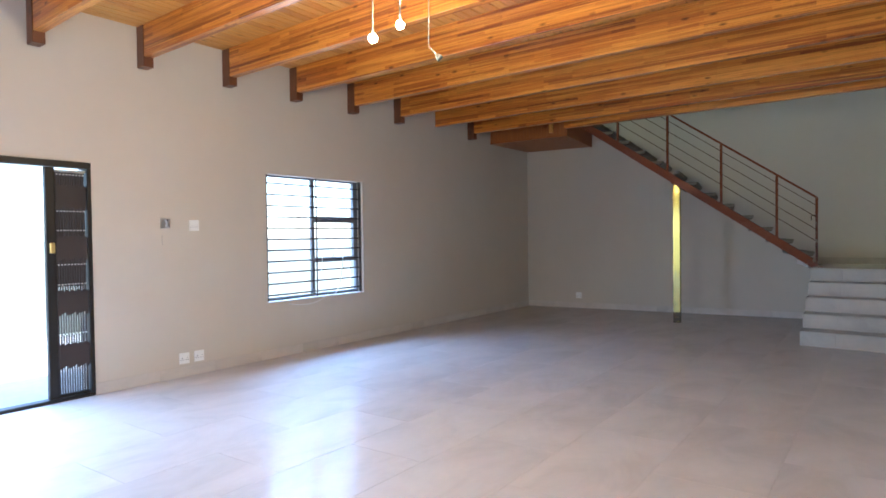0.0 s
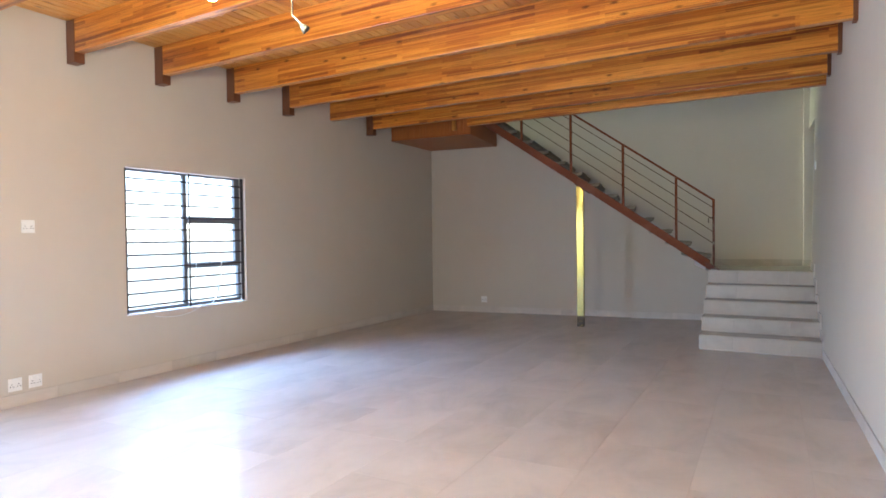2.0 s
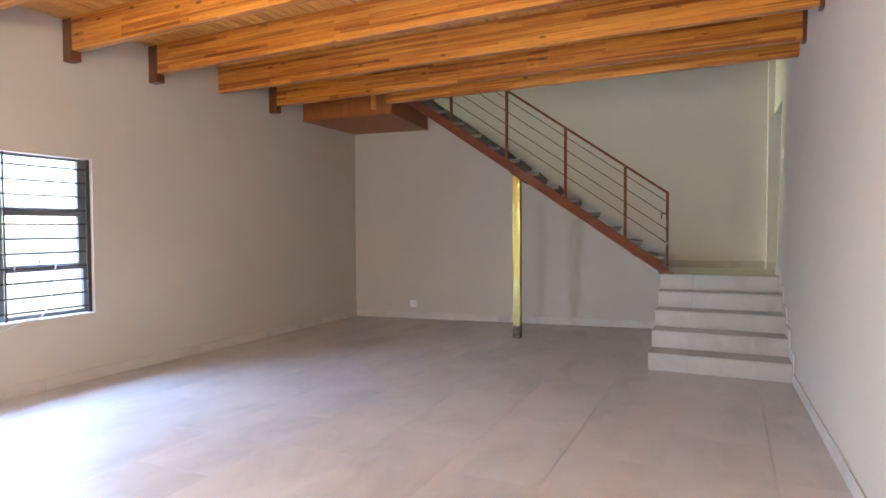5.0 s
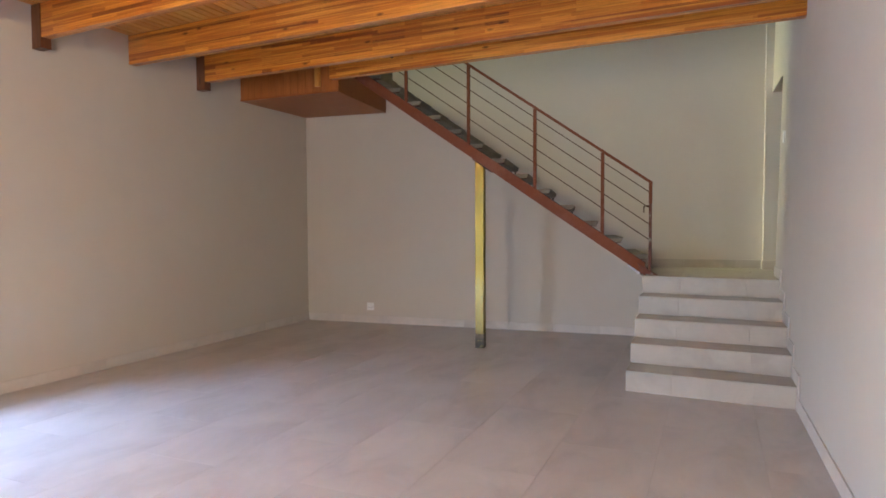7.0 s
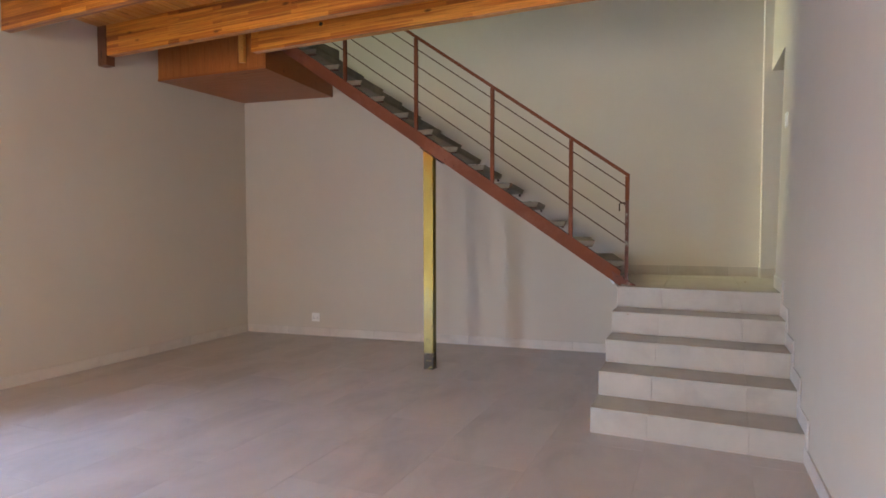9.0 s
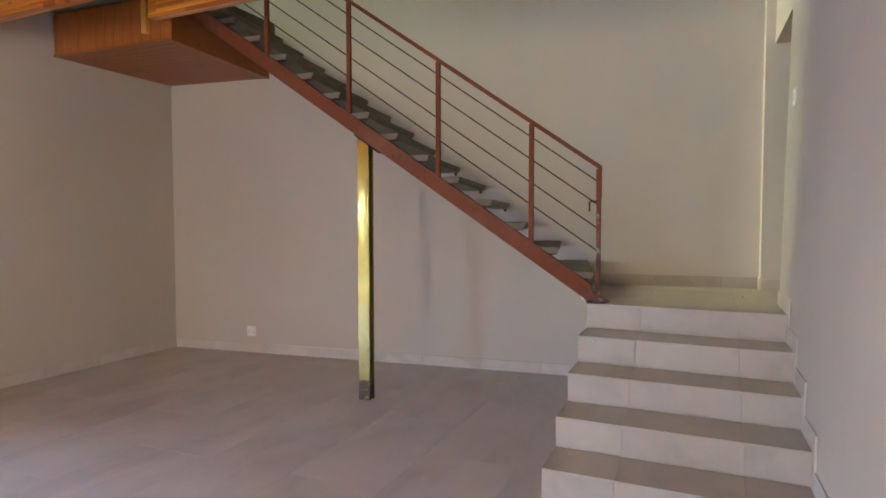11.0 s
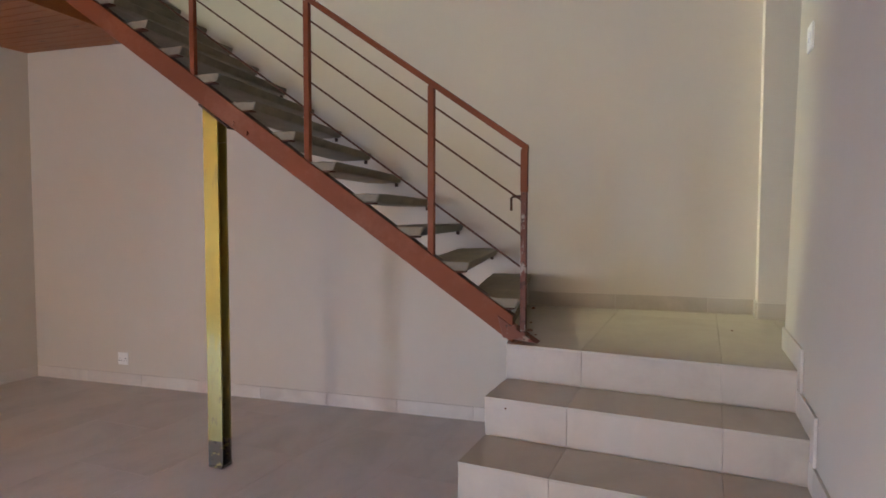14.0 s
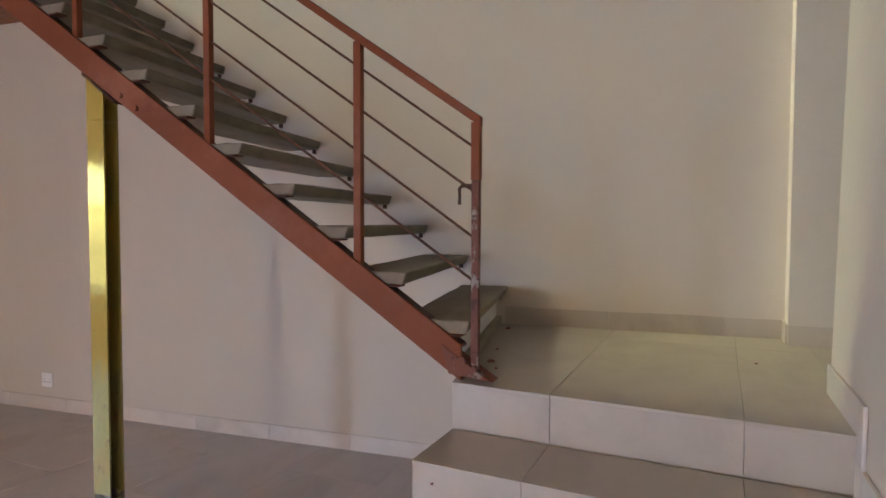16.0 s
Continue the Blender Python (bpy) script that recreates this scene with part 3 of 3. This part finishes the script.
solid("tie_string", pipe(bent((XL - 0.035, 5.62, 1.16), (XL + 0.0, 5.60, 1.12), (XL - 0.035, 5.605, 0.95), 10), 0.004), M_CABLE, "white string tied to a burglar bar", "string", smooth=True)


# ---- sockets and switches ----
def wall_plate(name, label, category, m, kind_="double"):
    """A plate in its own x-z plane that faces -y."""
    ob = thing(name, label, category)
    plate = part("plate", rbox(-0.055, -0.010, -0.055, 0.055, 0.0, 0.055, 0.004), M_PLASTIC, ob)
    if kind_ == "double":
        for dx in (-0.027, 0.027):
            part("rocker", rbox(dx - 0.01, -0.014, 0.018, dx + 0.01, -0.0095, 0.04, 0.002), M_PLASTIC, plate)
            b_ = bmesh.new()
            for px, pz in ((0, 0.004), (-0.011, -0.016), (0.011, -0.016)):
                tube(b_, (dx + px, -0.0112, pz), (dx + px, -0.009, pz), 0.0042, sides=8)
            part("pin_holes", b_, M_HOLE, plate, "dark round pin holes")
    else:
        part("rocker", rbox(-0.012, -0.016, -0.022, 0.012, -0.0095, 0.022, 0.003), M_PLASTIC, plate)
    ob.matrix_basis = m
    return ob


for y, z in ((3.70, 0.185), (3.865, 0.185)):
    wall_plate("wall_socket", "white plastic double wall socket above the skirting", "socket", pose(XL, y, z, 0, 0, 90))
wall_plate("wall_socket", "white plastic socket plate on the beige wall", "socket", pose(XL, 3.835, 1.515, 0, 0, 90))
wall_plate("wall_socket", "white plastic wall socket below the stairs", "socket", pose(-4.27, back(-4.27), 0.235, 0, 0, math.degrees(math.atan(0.093))))
wall_plate("light_switch", "white plastic light switch beside the doorway", "switch", pose(east(10.18, 2.25), 10.18, 2.245, 0, 0, -88.74), "switch")
ob = thing("junction_box", "open metal wall box with loose wires", "junction box", (XL, 3.53, 1.535))
b = bmesh.new()
for q in ((-0.001, -0.05, -0.05, 0.006, 0.05, -0.042), (-0.001, -0.05, 0.042, 0.006, 0.05, 0.05), (-0.001, -0.05, -0.042, 0.006, -0.042, 0.042), (-0.001, 0.042, -0.042, 0.006, 0.05, 0.042)):
    box(b, *q)
part("rim", b, M_ZINC, ob)
b = bmesh.new()
box(b, 0.0005, -0.042, -0.042, 0.002, 0.042, 0.042)
part("hollow", b, M_ZINC, ob)
part("wire", pipe(bent((0.003, -0.01, 0.03), (0.03, 0.03, 0.0), (0.003, 0.0, -0.03), 8), 0.006, 6), M_CABLE, ob, "loose white wire")
part("wire", pipe(bent((0.003, 0.02, 0.035), (0.025, 0.0, 0.0), (0.004, 0.03, -0.02), 8), 0.005, 6), M_DARKSTEEL, ob)
for y, z in ((3.495, 1.40), (3.495, 1.365), (3.5, 1.33)):
    b = bmesh.new()
    tube(b, (XL - 0.002, y, z), (XL + 0.001, y, z), 0.005, sides=8)
    solid("screw_hole", b, M_HOLE, "small dark screw hole in the plaster", "hole", group="screw holes")


# ---- pendant bulbs ----
def pendant(x, y, z, lit):
    ob = thing("pendant_lamp", "bare lit bulb hanging on a thin cord" if lit else "bare unlit lamp holder hanging askew on a thin cord", "lamp", (x, y, z), "pendant lamps")
    part("cord", pipe([(0, 0, 0.11), (0.002, 0.001, 0.4), (0, 0, CEIL - z - 0.03)], 0.004), M_CORD, ob, "grey cord", True)
    b_ = bmesh.new()
    lathe(b_, [(0.0, 0.0), (0.045, 0.0), (0.045, 0.012), (0.015, 0.028), (0.0, 0.03)], (0, 0, CEIL - z - 0.03))
    part("ceiling_rose", b_, M_PLASTIC, ob, "", True)
    b_ = bmesh.new()
    lathe(b_, [(0.0, 0.0225), (0.009, 0.0225), (0.0095, 0.04), (0.006, 0.06), (0.0045, 0.113), (0.0, 0.115)], (0, 0, 0))
    holder = part("lamp_holder", b_, M_CORD, ob, "grey plastic lamp holder", True)
    b_ = bmesh.new()
    prof = [(0.0, -0.024)] + [(0.024 * math.sin(a), -0.024 * math.cos(a)) for a in (radians(d) for d in range(15, 151, 15))] + [(0.0, 0.0245)]
    lathe(b_, prof, (0, 0, 0))
    if lit:
        part("bulb", b_, M_BULB, holder, "glowing warm bulb", True)
    else:
        b_.free()
        turn = pose(0, 0, 0.115, 0, -42, 30) @ pose(0, 0, -0.113)
        holder.matrix_basis = turn
        b_ = bmesh.new()
        lathe(b_, [(0.0, 0.0), (0.025, 0.0), (0.022, 0.018), (0.013, 0.04), (0.0, 0.041)], (0, 0, 0))
        part("shade_ring", b_, M_CORD, holder, "pale plastic shade ring", True)
    return ob


pendant(-1.917, 2.83, 2.50, True)
pendant(-1.963, 3.13, 2.665, True)
pendant(-1.985, 3.45, 2.50, False)

# ---- tiled lower steps and landing ----
steps = thing("landing_steps", "cream tiled solid steps up to a square stair landing", "steps", (STEP_X, STEP_Y, 0))


def sq(x):
    return -0.05 * (x - STEP_X)


def prism(x0, x1, y0, y1, z0, z1, back_edge=False):
    """A block whose front follows the steps' slant; its rear may lie along the back wall."""
    b_ = bmesh.new()
    hexa(b_, [(x, (back(x) - 0.002 if back_edge and rear else (y1 if rear else y0) + sq(x)), z) for z in (z0, z1) for x, rear in ((x0, 0), (x1, 0), (x1, 1), (x0, 1))])
    return b_


TT = 0.012


def land_x(y):
    """The landing's open edge, which slants under the stair."""
    return STEP_X - 0.21 * max(y - 10.13, 0)


XJ = [STEP_X, -0.05, 0.55, XR + 0.022]
for k in range(5):
    y = STEP_Y + GOING * k
    top = RISE * (k + 1)
    # core of mortar
    b = prism(STEP_X + 0.004, XR + 0.01, y + TT, y + GOING + TT if k < 4 else 0, 0 if k == 0 else 0, top - TT, k == 4)
    part("core", local(b, steps), M_WALL, steps, "plastered step side")
    for a, c in zip(XJ, XJ[1:]):
        e0, e1 = (0.0 if a == STEP_X else 0.0005), (0.0 if c > 0.6 else 0.0005)
        b = prism(a + e0, c - e1, y, y + TT, RISE * k + (0.002 if k else 0.0), top - TT - 0.001)
        part("riser_tile", local(rounded(b, 0.0012, 1), steps), M_STEP, steps)
        if k < 4:
            b = prism(a + e0, c - e1, y - 0.006, y + GOING, top - TT, top)
            part("tread_tile", local(rounded(b, 0.002, 2), steps), M_STEP, steps)
# landing tiles, two rows deep
y4 = STEP_Y + GOING * 4
for a, c in zip(XJ, XJ[1:]):
    e0, e1 = (0.0 if a == STEP_X else 0.0005), (0.0 if c > 0.6 else 0.0005)
    b = prism(a + e0, c - e1, y4 - 0.006, y4 + 1.197, LAND - TT, LAND)
    if a == STEP_X:
        for v in b.verts:
            if v.co.x < a + 0.01:
                v.co.x = land_x(v.co.y)
    part("landing_tile", local(rounded(b, 0.002, 2), steps), M_STEP, steps)
    b = bmesh.new()
    hexa(b, [(x, (back(x) - 0.002 if rear else y4 + 1.2 + sq(x)), z) for z in (LAND - TT, LAND) for x, rear in ((a + e0, 0), (c - e1, 0), (c - e1, 1), (a + e0, 1))])
    if a == STEP_X:
        for v in b.verts:
            if v.co.x < a + 0.01:
                v.co.x = land_x(v.co.y)
                v.co.y = min(v.co.y, back(v.co.x) - 0.002)
    part("landing_tile", local(rounded(b, 0.002, 1), steps), M_STEP, steps)
b = bmesh.new()
box(b, XR + 0.0225, OPEN_Y0, LAND - TT, XR + THICK, OPEN_Y1, LAND)
part("threshold_tile", local(b, steps), M_STEP, steps)

# ---- steel stair with concrete treads ----
stair = thing("steel_staircase", "open staircase with red oxide steel stringer, concrete treads and railing", "staircase", (-0.45, stair_y(-0.45), LAND))
SLOPE, T0X, T0Z, TGO, TRISE, NT = 0.69, -0.652, 1.095, 0.2525, 0.1762, 14


def sloped(x0, x1, ya, yb, za, depth, width=0.003):
    """A bar along the stair: za is its top at x0, depth measured plumb; ya, yb from the stair's outer face."""
    b_ = bmesh.new()
    hexa(b_, [(x, stair_y(x) + yy, za - SLOPE * (x - x0) + dz) for dz in (-depth, 0) for x, yy in ((x0, ya), (x1, ya), (x1, yb), (x0, yb))])
    return rounded(b_, width, 2) if width else b_


XE = T0X - TGO * (NT - 1) - 0.02
zs = 1.008
part("stringer", local(sloped(-0.40, XE, 0.0, 0.012, zs, 0.137), stair), M_OXIDE, stair, "red oxide painted steel stringer")
part("stringer_flange", local(sloped(-0.40, XE, 0.0125, 0.06, zs, 0.012), stair), M_DARKSTEEL, stair)
part("stringer_flange", local(sloped(-0.40, XE, 0.0125, 0.06, zs - 0.125, 0.012), stair), M_OXIDE, stair)
rng = random.Random(11)
for k in range(NT):
    xl, z = T0X - TGO * k, T0Z + TRISE * k
    xr = xl + 0.281
    jit = rng.uniform(-0.006, 0.006)
    b = bmesh.new()
    ya, th = 0.018 + jit, 0.05
    off = 0.278 - 0.009 * k + rng.uniform(-0.008, 0.008)
    fl, fr = xl - off, xr - off
    hexa(b, [(xl, stair_y(xl) + ya, z - th), (xr - 0.02, stair_y(xr) + ya, z - th), (fr - 0.02, back(fr) - 0.003, z - th), (fl, back(fl) - 0.003, z - th),
             (xl, stair_y(xl) + ya, z), (xr, stair_y(xr) + ya, z), (fr, back(fr) - 0.003, z), (fl, back(fl) - 0.003, z)])
    rounded(b, 0.008, 2)
    bmesh.ops.subdivide_edges(b, edges=[e for e in b.edges if e.calc_length() > 0.1], cuts=6, use_grid_fill=True)
    for v in b.verts:
        v.co += Vector((rng.uniform(-0.0025, 0.0025), 0, rng.uniform(-0.0022, 0.0022)))
    part("tread", local(b, stair), M_CONCRETE, stair, "" if k else "weathered grey concrete tread")
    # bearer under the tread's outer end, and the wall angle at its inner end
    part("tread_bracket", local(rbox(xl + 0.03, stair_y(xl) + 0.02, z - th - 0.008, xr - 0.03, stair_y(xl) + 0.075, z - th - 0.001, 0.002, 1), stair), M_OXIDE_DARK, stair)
    b = rbox(fr - 0.055, back(fr) - 0.03, z - th - 0.028, fr - 0.035, back(fr) - 0.008, z - th - 0.001, 0.003, 1)
    part("wall_bracket", local(b, stair), M_DARKSTEEL, stair)


def foot_bar(near, far, z0, z1):
    """A bar along the landing's slanting edge; near and far are its two faces, off the line of the strip."""
    b_ = bmesh.new()
    ya, xa_, xb_ = 10.26, -0.436, -0.684
    hexa(b_, [(x, y, z) for z in (z0, z1) for x, y in ((xa_ + near, ya), (xa_ + far, ya), (xb_ + far, back(xb_) - 0.016), (xb_ + near, back(xb_) - 0.016))])
    return rounded(b_, 0.005, 2)


# brown strip and white riser under the first tread, and the stringer's foot
part("foot_strip", local(foot_bar(-0.03, 0.0, LAND + 0.001, LAND + 0.05), stair), M_CONCRETE, stair, "brown concrete strip on the landing")
part("riser", local(foot_bar(-0.05, -0.031, LAND + 0.001, T0Z - 0.052), stair), M_PLASTIC, stair, "white plastered riser under the first tread")
b = bmesh.new()
hexa(b, [(x, stair_y(x) + d, z) for x, d, z in ((-0.45, -0.004, 0.896), (-0.275, -0.004, 0.877), (-0.275, 0.075, 0.877), (-0.45, 0.075, 0.896),
                                               (-0.48, -0.004, 1.012), (-0.325, -0.004, 0.905), (-0.325, 0.075, 0.905), (-0.48, 0.075, 1.012))])
part("foot_plate", local(rounded(b, 0.006, 2), stair), M_RUST, stair, "rusty chipped steel foot")
for x, z in ((-0.39, 0.955), (-0.345, 0.925)):
    b = bmesh.new()
    tube(b, (x, stair_y(x) - 0.014, z), (x, stair_y(x) + 0.002, z), 0.012, sides=6)
    part("bolt", local(b, stair), M_RUST, stair)
for x in (-1.94, -2.03):
    b = bmesh.new()
    z = zs - SLOPE * (x + 0.40) - 0.1
    tube(b, (x, stair_y(x) - 0.012, z), (x, stair_y(x) + 0.002, z), 0.013, sides=6)
    part("bolt", local(b, stair), M_OXIDE, stair)

# railing
POSTS = [-0.355, -0.84, -1.565, -2.325, -3.09, -3.86]


def rail_z(x):
    return 1.845 - 0.70 * (x + 0.345)


for i, x in enumerate(POSTS):
    top, low = rail_z(x) - 0.02, zs - SLOPE * (x + 0.40) - 0.03
    ya = stair_y(x) + 0.014
    if i == 0:
        low = LAND + 0.03
        part("post", local(rbox(x - 0.017, ya, 1.62, x + 0.017, ya + 0.03, top, 0.003), stair), M_OXIDE, stair)
        newel = part("post", local(rbox(x - 0.015, ya + 0.002, low, x + 0.015, ya + 0.028, 1.6195, 0.003), stair), M_WORN, stair, "worn paint-stripped newel post")
        b = pipe([(x - 0.012, ya + 0.014, 1.60), (x - 0.055, ya + 0.01, 1.60), (x - 0.065, ya + 0.01, 1.59), (x - 0.065, ya + 0.01, 1.53)], 0.007, 8)
        part("hook", local(b, stair), M_DARKSTEEL, newel, "bent steel hook")
    else:
        part("post", local(rbox(x - 0.017, ya, low, x + 0.017, ya + 0.03, top, 0.003), stair), M_OXIDE, stair)
x0, x1 = POSTS[0] + 0.018, -4.0


def rail(x0, x1, drop, half, tall):
    b_ = bmesh.new()
    hexa(b_, [(x, stair_y(x) + 0.029 + yy, rail_z(x) - drop + dz) for dz in (-tall, 0) for x, yy in ((x0, -half), (x1, -half), (x1, half), (x0, half))])
    return rounded(b_, 0.003, 2)


part("handrail", local(rail(x0, x1, -0.012, 0.017, 0.036), stair), M_OXIDE, stair, "red oxide steel handrail")
for drop in (0.109, 0.272, 0.442, 0.604):
    part("rail_bar", local(rail(x0 - 0.02, x1, drop + 0.002, 0.0055, 0.012), stair), M_OXIDE_DARK, stair)

# ---- yellow post under the stringer ----
CX0, CX1 = -2.240, -2.145
CY = stair_y(-2.2) - 0.005
col = thing("steel_post", "yellow painted steel channel post with a scraped grey foot", "post", (CX0, CY, 0))


def channel(z0, z1a, z1b):
    """A channel open to +x, in line with the skewed stringer; its top is cut to the stair's slope."""
    b_ = bmesh.new()
    outline = ((CX0, CY), (CX1, CY), (CX1, CY + 0.007), (CX0 + 0.006, CY + 0.007), (CX0 + 0.006, CY + 0.071), (CX1, CY + 0.071), (CX1, CY + 0.078), (CX0, CY + 0.078))
    outline = [(x, y + 0.13 * (x - CX0)) for x, y in outline]
    low = [b_.verts.new((x, y, z0)) for x, y in outline]
    high = [b_.verts.new((x, y, z1a + (z1b - z1a) * (x - CX0) / (CX1 - CX0))) for x, y in outline]
    for i in range(8):
        b_.faces.new([low[i], low[(i + 1) % 8], high[(i + 1) % 8], high[i]])
    b_.faces.new(low[::-1])
    b_.faces.new(high)
    return b_


def under(x):
    return zs - 0.139 - SLOPE * (x + 0.40)


part("shaft", local(channel(0.16, 1.932, 1.932), col), M_GOLD, col, "glossy chipped yellow paint")
part("head", local(channel(1.9335, under(CX0), under(CX1)), col), M_GOLD, col)
part("foot", local(channel(0.012, 0.1585, 0.1585), col), M_GREYMETAL, col, "scraped bare grey foot")
base_plate = part("base_plate", local(rbox(CX0 - 0.002, CY - 0.002, 0.0, CX1 + 0.002, CY + 0.092, 0.012, 0.002, 1), col), M_GREYMETAL, col)
b = bmesh.new()
hexa(b, [(x, y, under(x) + dz - 0.001) for dz in (-0.012, 0) for x, y in ((CX0 - 0.03, CY + 0.0), (CX1 + 0.09, CY + 0.0), (CX1 + 0.09, CY + 0.078), (CX0 - 0.03, CY + 0.078))])
part("cap_plate", local(b, col), M_DARKSTEEL, col)

# ---- crumbs of mortar by the stair foot ----
rng = random.Random(5)
for x, y, r in ((-0.4, 10.46, 0.017), (-0.34, 10.36, 0.009), (-0.46, 10.72, 0.009), (-0.59, 11.28, 0.017), (0.62, 10.9, 0.007), (-0.28, 9.62, 0.006)):
    z = LAND if y > 10.05 else LAND - RISE
    b = bmesh.new()
    bmesh.ops.create_icosphere(b, subdivisions=1, radius=r)
    for v in b.verts:
        v.co *= rng.uniform(0.7, 1.2)
        v.co.z = max(v.co.z * 0.6, -r * 0.3) + r * 0.3
    bmesh.ops.translate(b, verts=b.verts[:], vec=(x, y, z))
    solid("mortar_crumb", b, M_RUST, "small brown crumb of mortar on the tiles", "debris", group="mortar crumbs")

# ---- outdoors ----
bm = bmesh.new()
box(bm, -600, -600, -0.5, 600, 600, -0.21)
solid("ground", bm, M_GROUND, "pale dry ground around the house", "ground", "structure")
bm = bmesh.new()
box(bm, -9.5, -3.0, -0.215, XL - THICK - 0.001, 9.0, -0.03)
solid("patio", rounded(bm, 0.01, 1), M_PAVING, "pale concrete patio outside the door", "pavement", "structure")

# ---- skirting and floor tiles, piece by piece ----
SK, ST = 0.103, 0.011
base = {}
for side, text in (("west", "low beige tile skirting along the window wall"), ("north", "low beige tile skirting along the back wall"),
                   ("east", "stepped beige tile skirting along the stair wall"), ("landing", "beige tile skirting round the landing")):
    base[side] = thing("baseboard_" + side, text, "skirting", kind="structure")


def skirt(parent, a, b_, z0, out, h=SK):
    """A skirting piece from a to b on the floor plan; out is the way it stands off the wall."""
    bm_ = bmesh.new()
    lean = 0.019 * (z0 + h / 2) if out == (-1, 0) and parent is base["east"] else 0.0
    o = Vector((*out, 0)) * ST
    a, b_ = Vector((a[0] + lean, a[1], 0)), Vector((b_[0] + lean, b_[1], 0))
    d = (b_ - a).normalized() * 0.001
    a, b_ = a + d, b_ - d
    ring = (a, b_, b_ + o, a + o)
    if (b_ - a).cross(o).z < 0:
        ring = ring[::-1]
    hexa(bm_, [(p.x, p.y, z) for z in (z0 + 0.0005, z0 + h) for p in ring])
    part("skirting_tile", rounded(bm_, 0.0015, 1), M_LANDING_SKIRT if parent is base["landing"] else M_SKIRT, parent)


y = DOOR_Y1 + 0.002
while y < back(XL) - 0.02:
    y1 = min(y + 0.6, back(XL))
    skirt(base["west"], (XL, y), (XL, y1), 0, (1, 0))
    y = y1
y = Y_REAR
while y < DOOR_Y0 - 0.02:
    y1 = min(y + 0.6, DOOR_Y0)
    skirt(base["west"], (XL, y), (XL, y1), 0, (1, 0))
    y = y1
x = XL + ST
while x < STEP_X - 0.02:
    x1 = min(x + 0.6, STEP_X)
    skirt(base["north"], (x, back(x)), (x1, back(x1)), 0, (0, -1))
    x = x1
y = Y_REAR
front = STEP_Y + sq(XR)
while y < front - 0.02:
    y1 = min(y + 0.6, front - 0.001)
    skirt(base["east"], (east(y), y), (east(y1), y1), 0, (-1, 0))
    y = y1
for k in range(5):
    y = front + GOING * k
    z = RISE * (k + 1)
    # upright piece before the riser, then the piece over the tread
    skirt(base["east"], (east(y), y - 0.085), (east(y), y - 0.007), RISE * k + SK if k else SK, (-1, 0), RISE)
    end = y + GOING - 0.088 if k < 4 else OPEN_Y0
    skirt(base["east"], (east(y), y - 0.006), (east(end), end), z, (-1, 0))
    if k < 4:
        skirt(base["east"], (east(end), end), (east(y + GOING), y + GOING - 0.008), z, (-1, 0))
x = land_x(11.45) + 0.03
for x1 in (-0.08, 0.5, 0.78 - ST):
    skirt(base["landing"], (x, back(x)), (x1, back(x1)), LAND, (0, -1), 0.1)
    x = x1
skirt(base["landing"], (0.78, OPEN_Y1), (0.78, back(0.78) - ST), LAND, (-1, 0), 0.1)
skirt(base["landing"], (0.78, OPEN_Y1), (XR + THICK, OPEN_Y1), LAND, (0, -1), 0.1)

shared = {}


def floor_tile(x0, x1, y0, y1):
    size = (round(x1 - x0, 3), round(y1 - y0, 3))
    if size not in shared:
        w_, l_ = size[0] - 0.0012, size[1] - 0.0012
        bm_ = bmesh.new()
        hexa(bm_, [(-w_ / 2, -l_ / 2, -0.01), (w_ / 2, -l_ / 2, -0.01), (w_ / 2, l_ / 2, -0.01), (-w_ / 2, l_ / 2, -0.01),
                   (-w_ / 2 + 0.0005, -l_ / 2 + 0.0005, 0), (w_ / 2 - 0.0005, -l_ / 2 + 0.0005, 0), (w_ / 2 - 0.0005, l_ / 2 - 0.0005, 0), (-w_ / 2 + 0.0005, l_ / 2 - 0.0005, 0)])
        shared[size] = mesh_of(bm_, "tile", M_TILE)
    ob_ = new("tile", shared[size])
    ob_.parent = floor
    ob_.location = ((x0 + x1) / 2, (y0 + y1) / 2, 0)


cols = [XL] + [0.55 - 0.6 * k for k in range(9, -1, -1)] + [XE_MAX]
for i, (a, c) in enumerate(zip(cols, cols[1:])):
    y = 2.55 + (0.6 if i % 2 else 0.0) - 1.2 * 6
    far = back(c) + 0.02
    while y < far:
        y0_, y1_ = max(y, Y_REAR), min(y + 1.2, far)
        if y1_ - y0_ > 0.02 and not (a > STEP_X + 0.3 and y0_ > STEP_Y + 0.1):
            floor_tile(a, c, y0_, y1_)
        y += 1.2
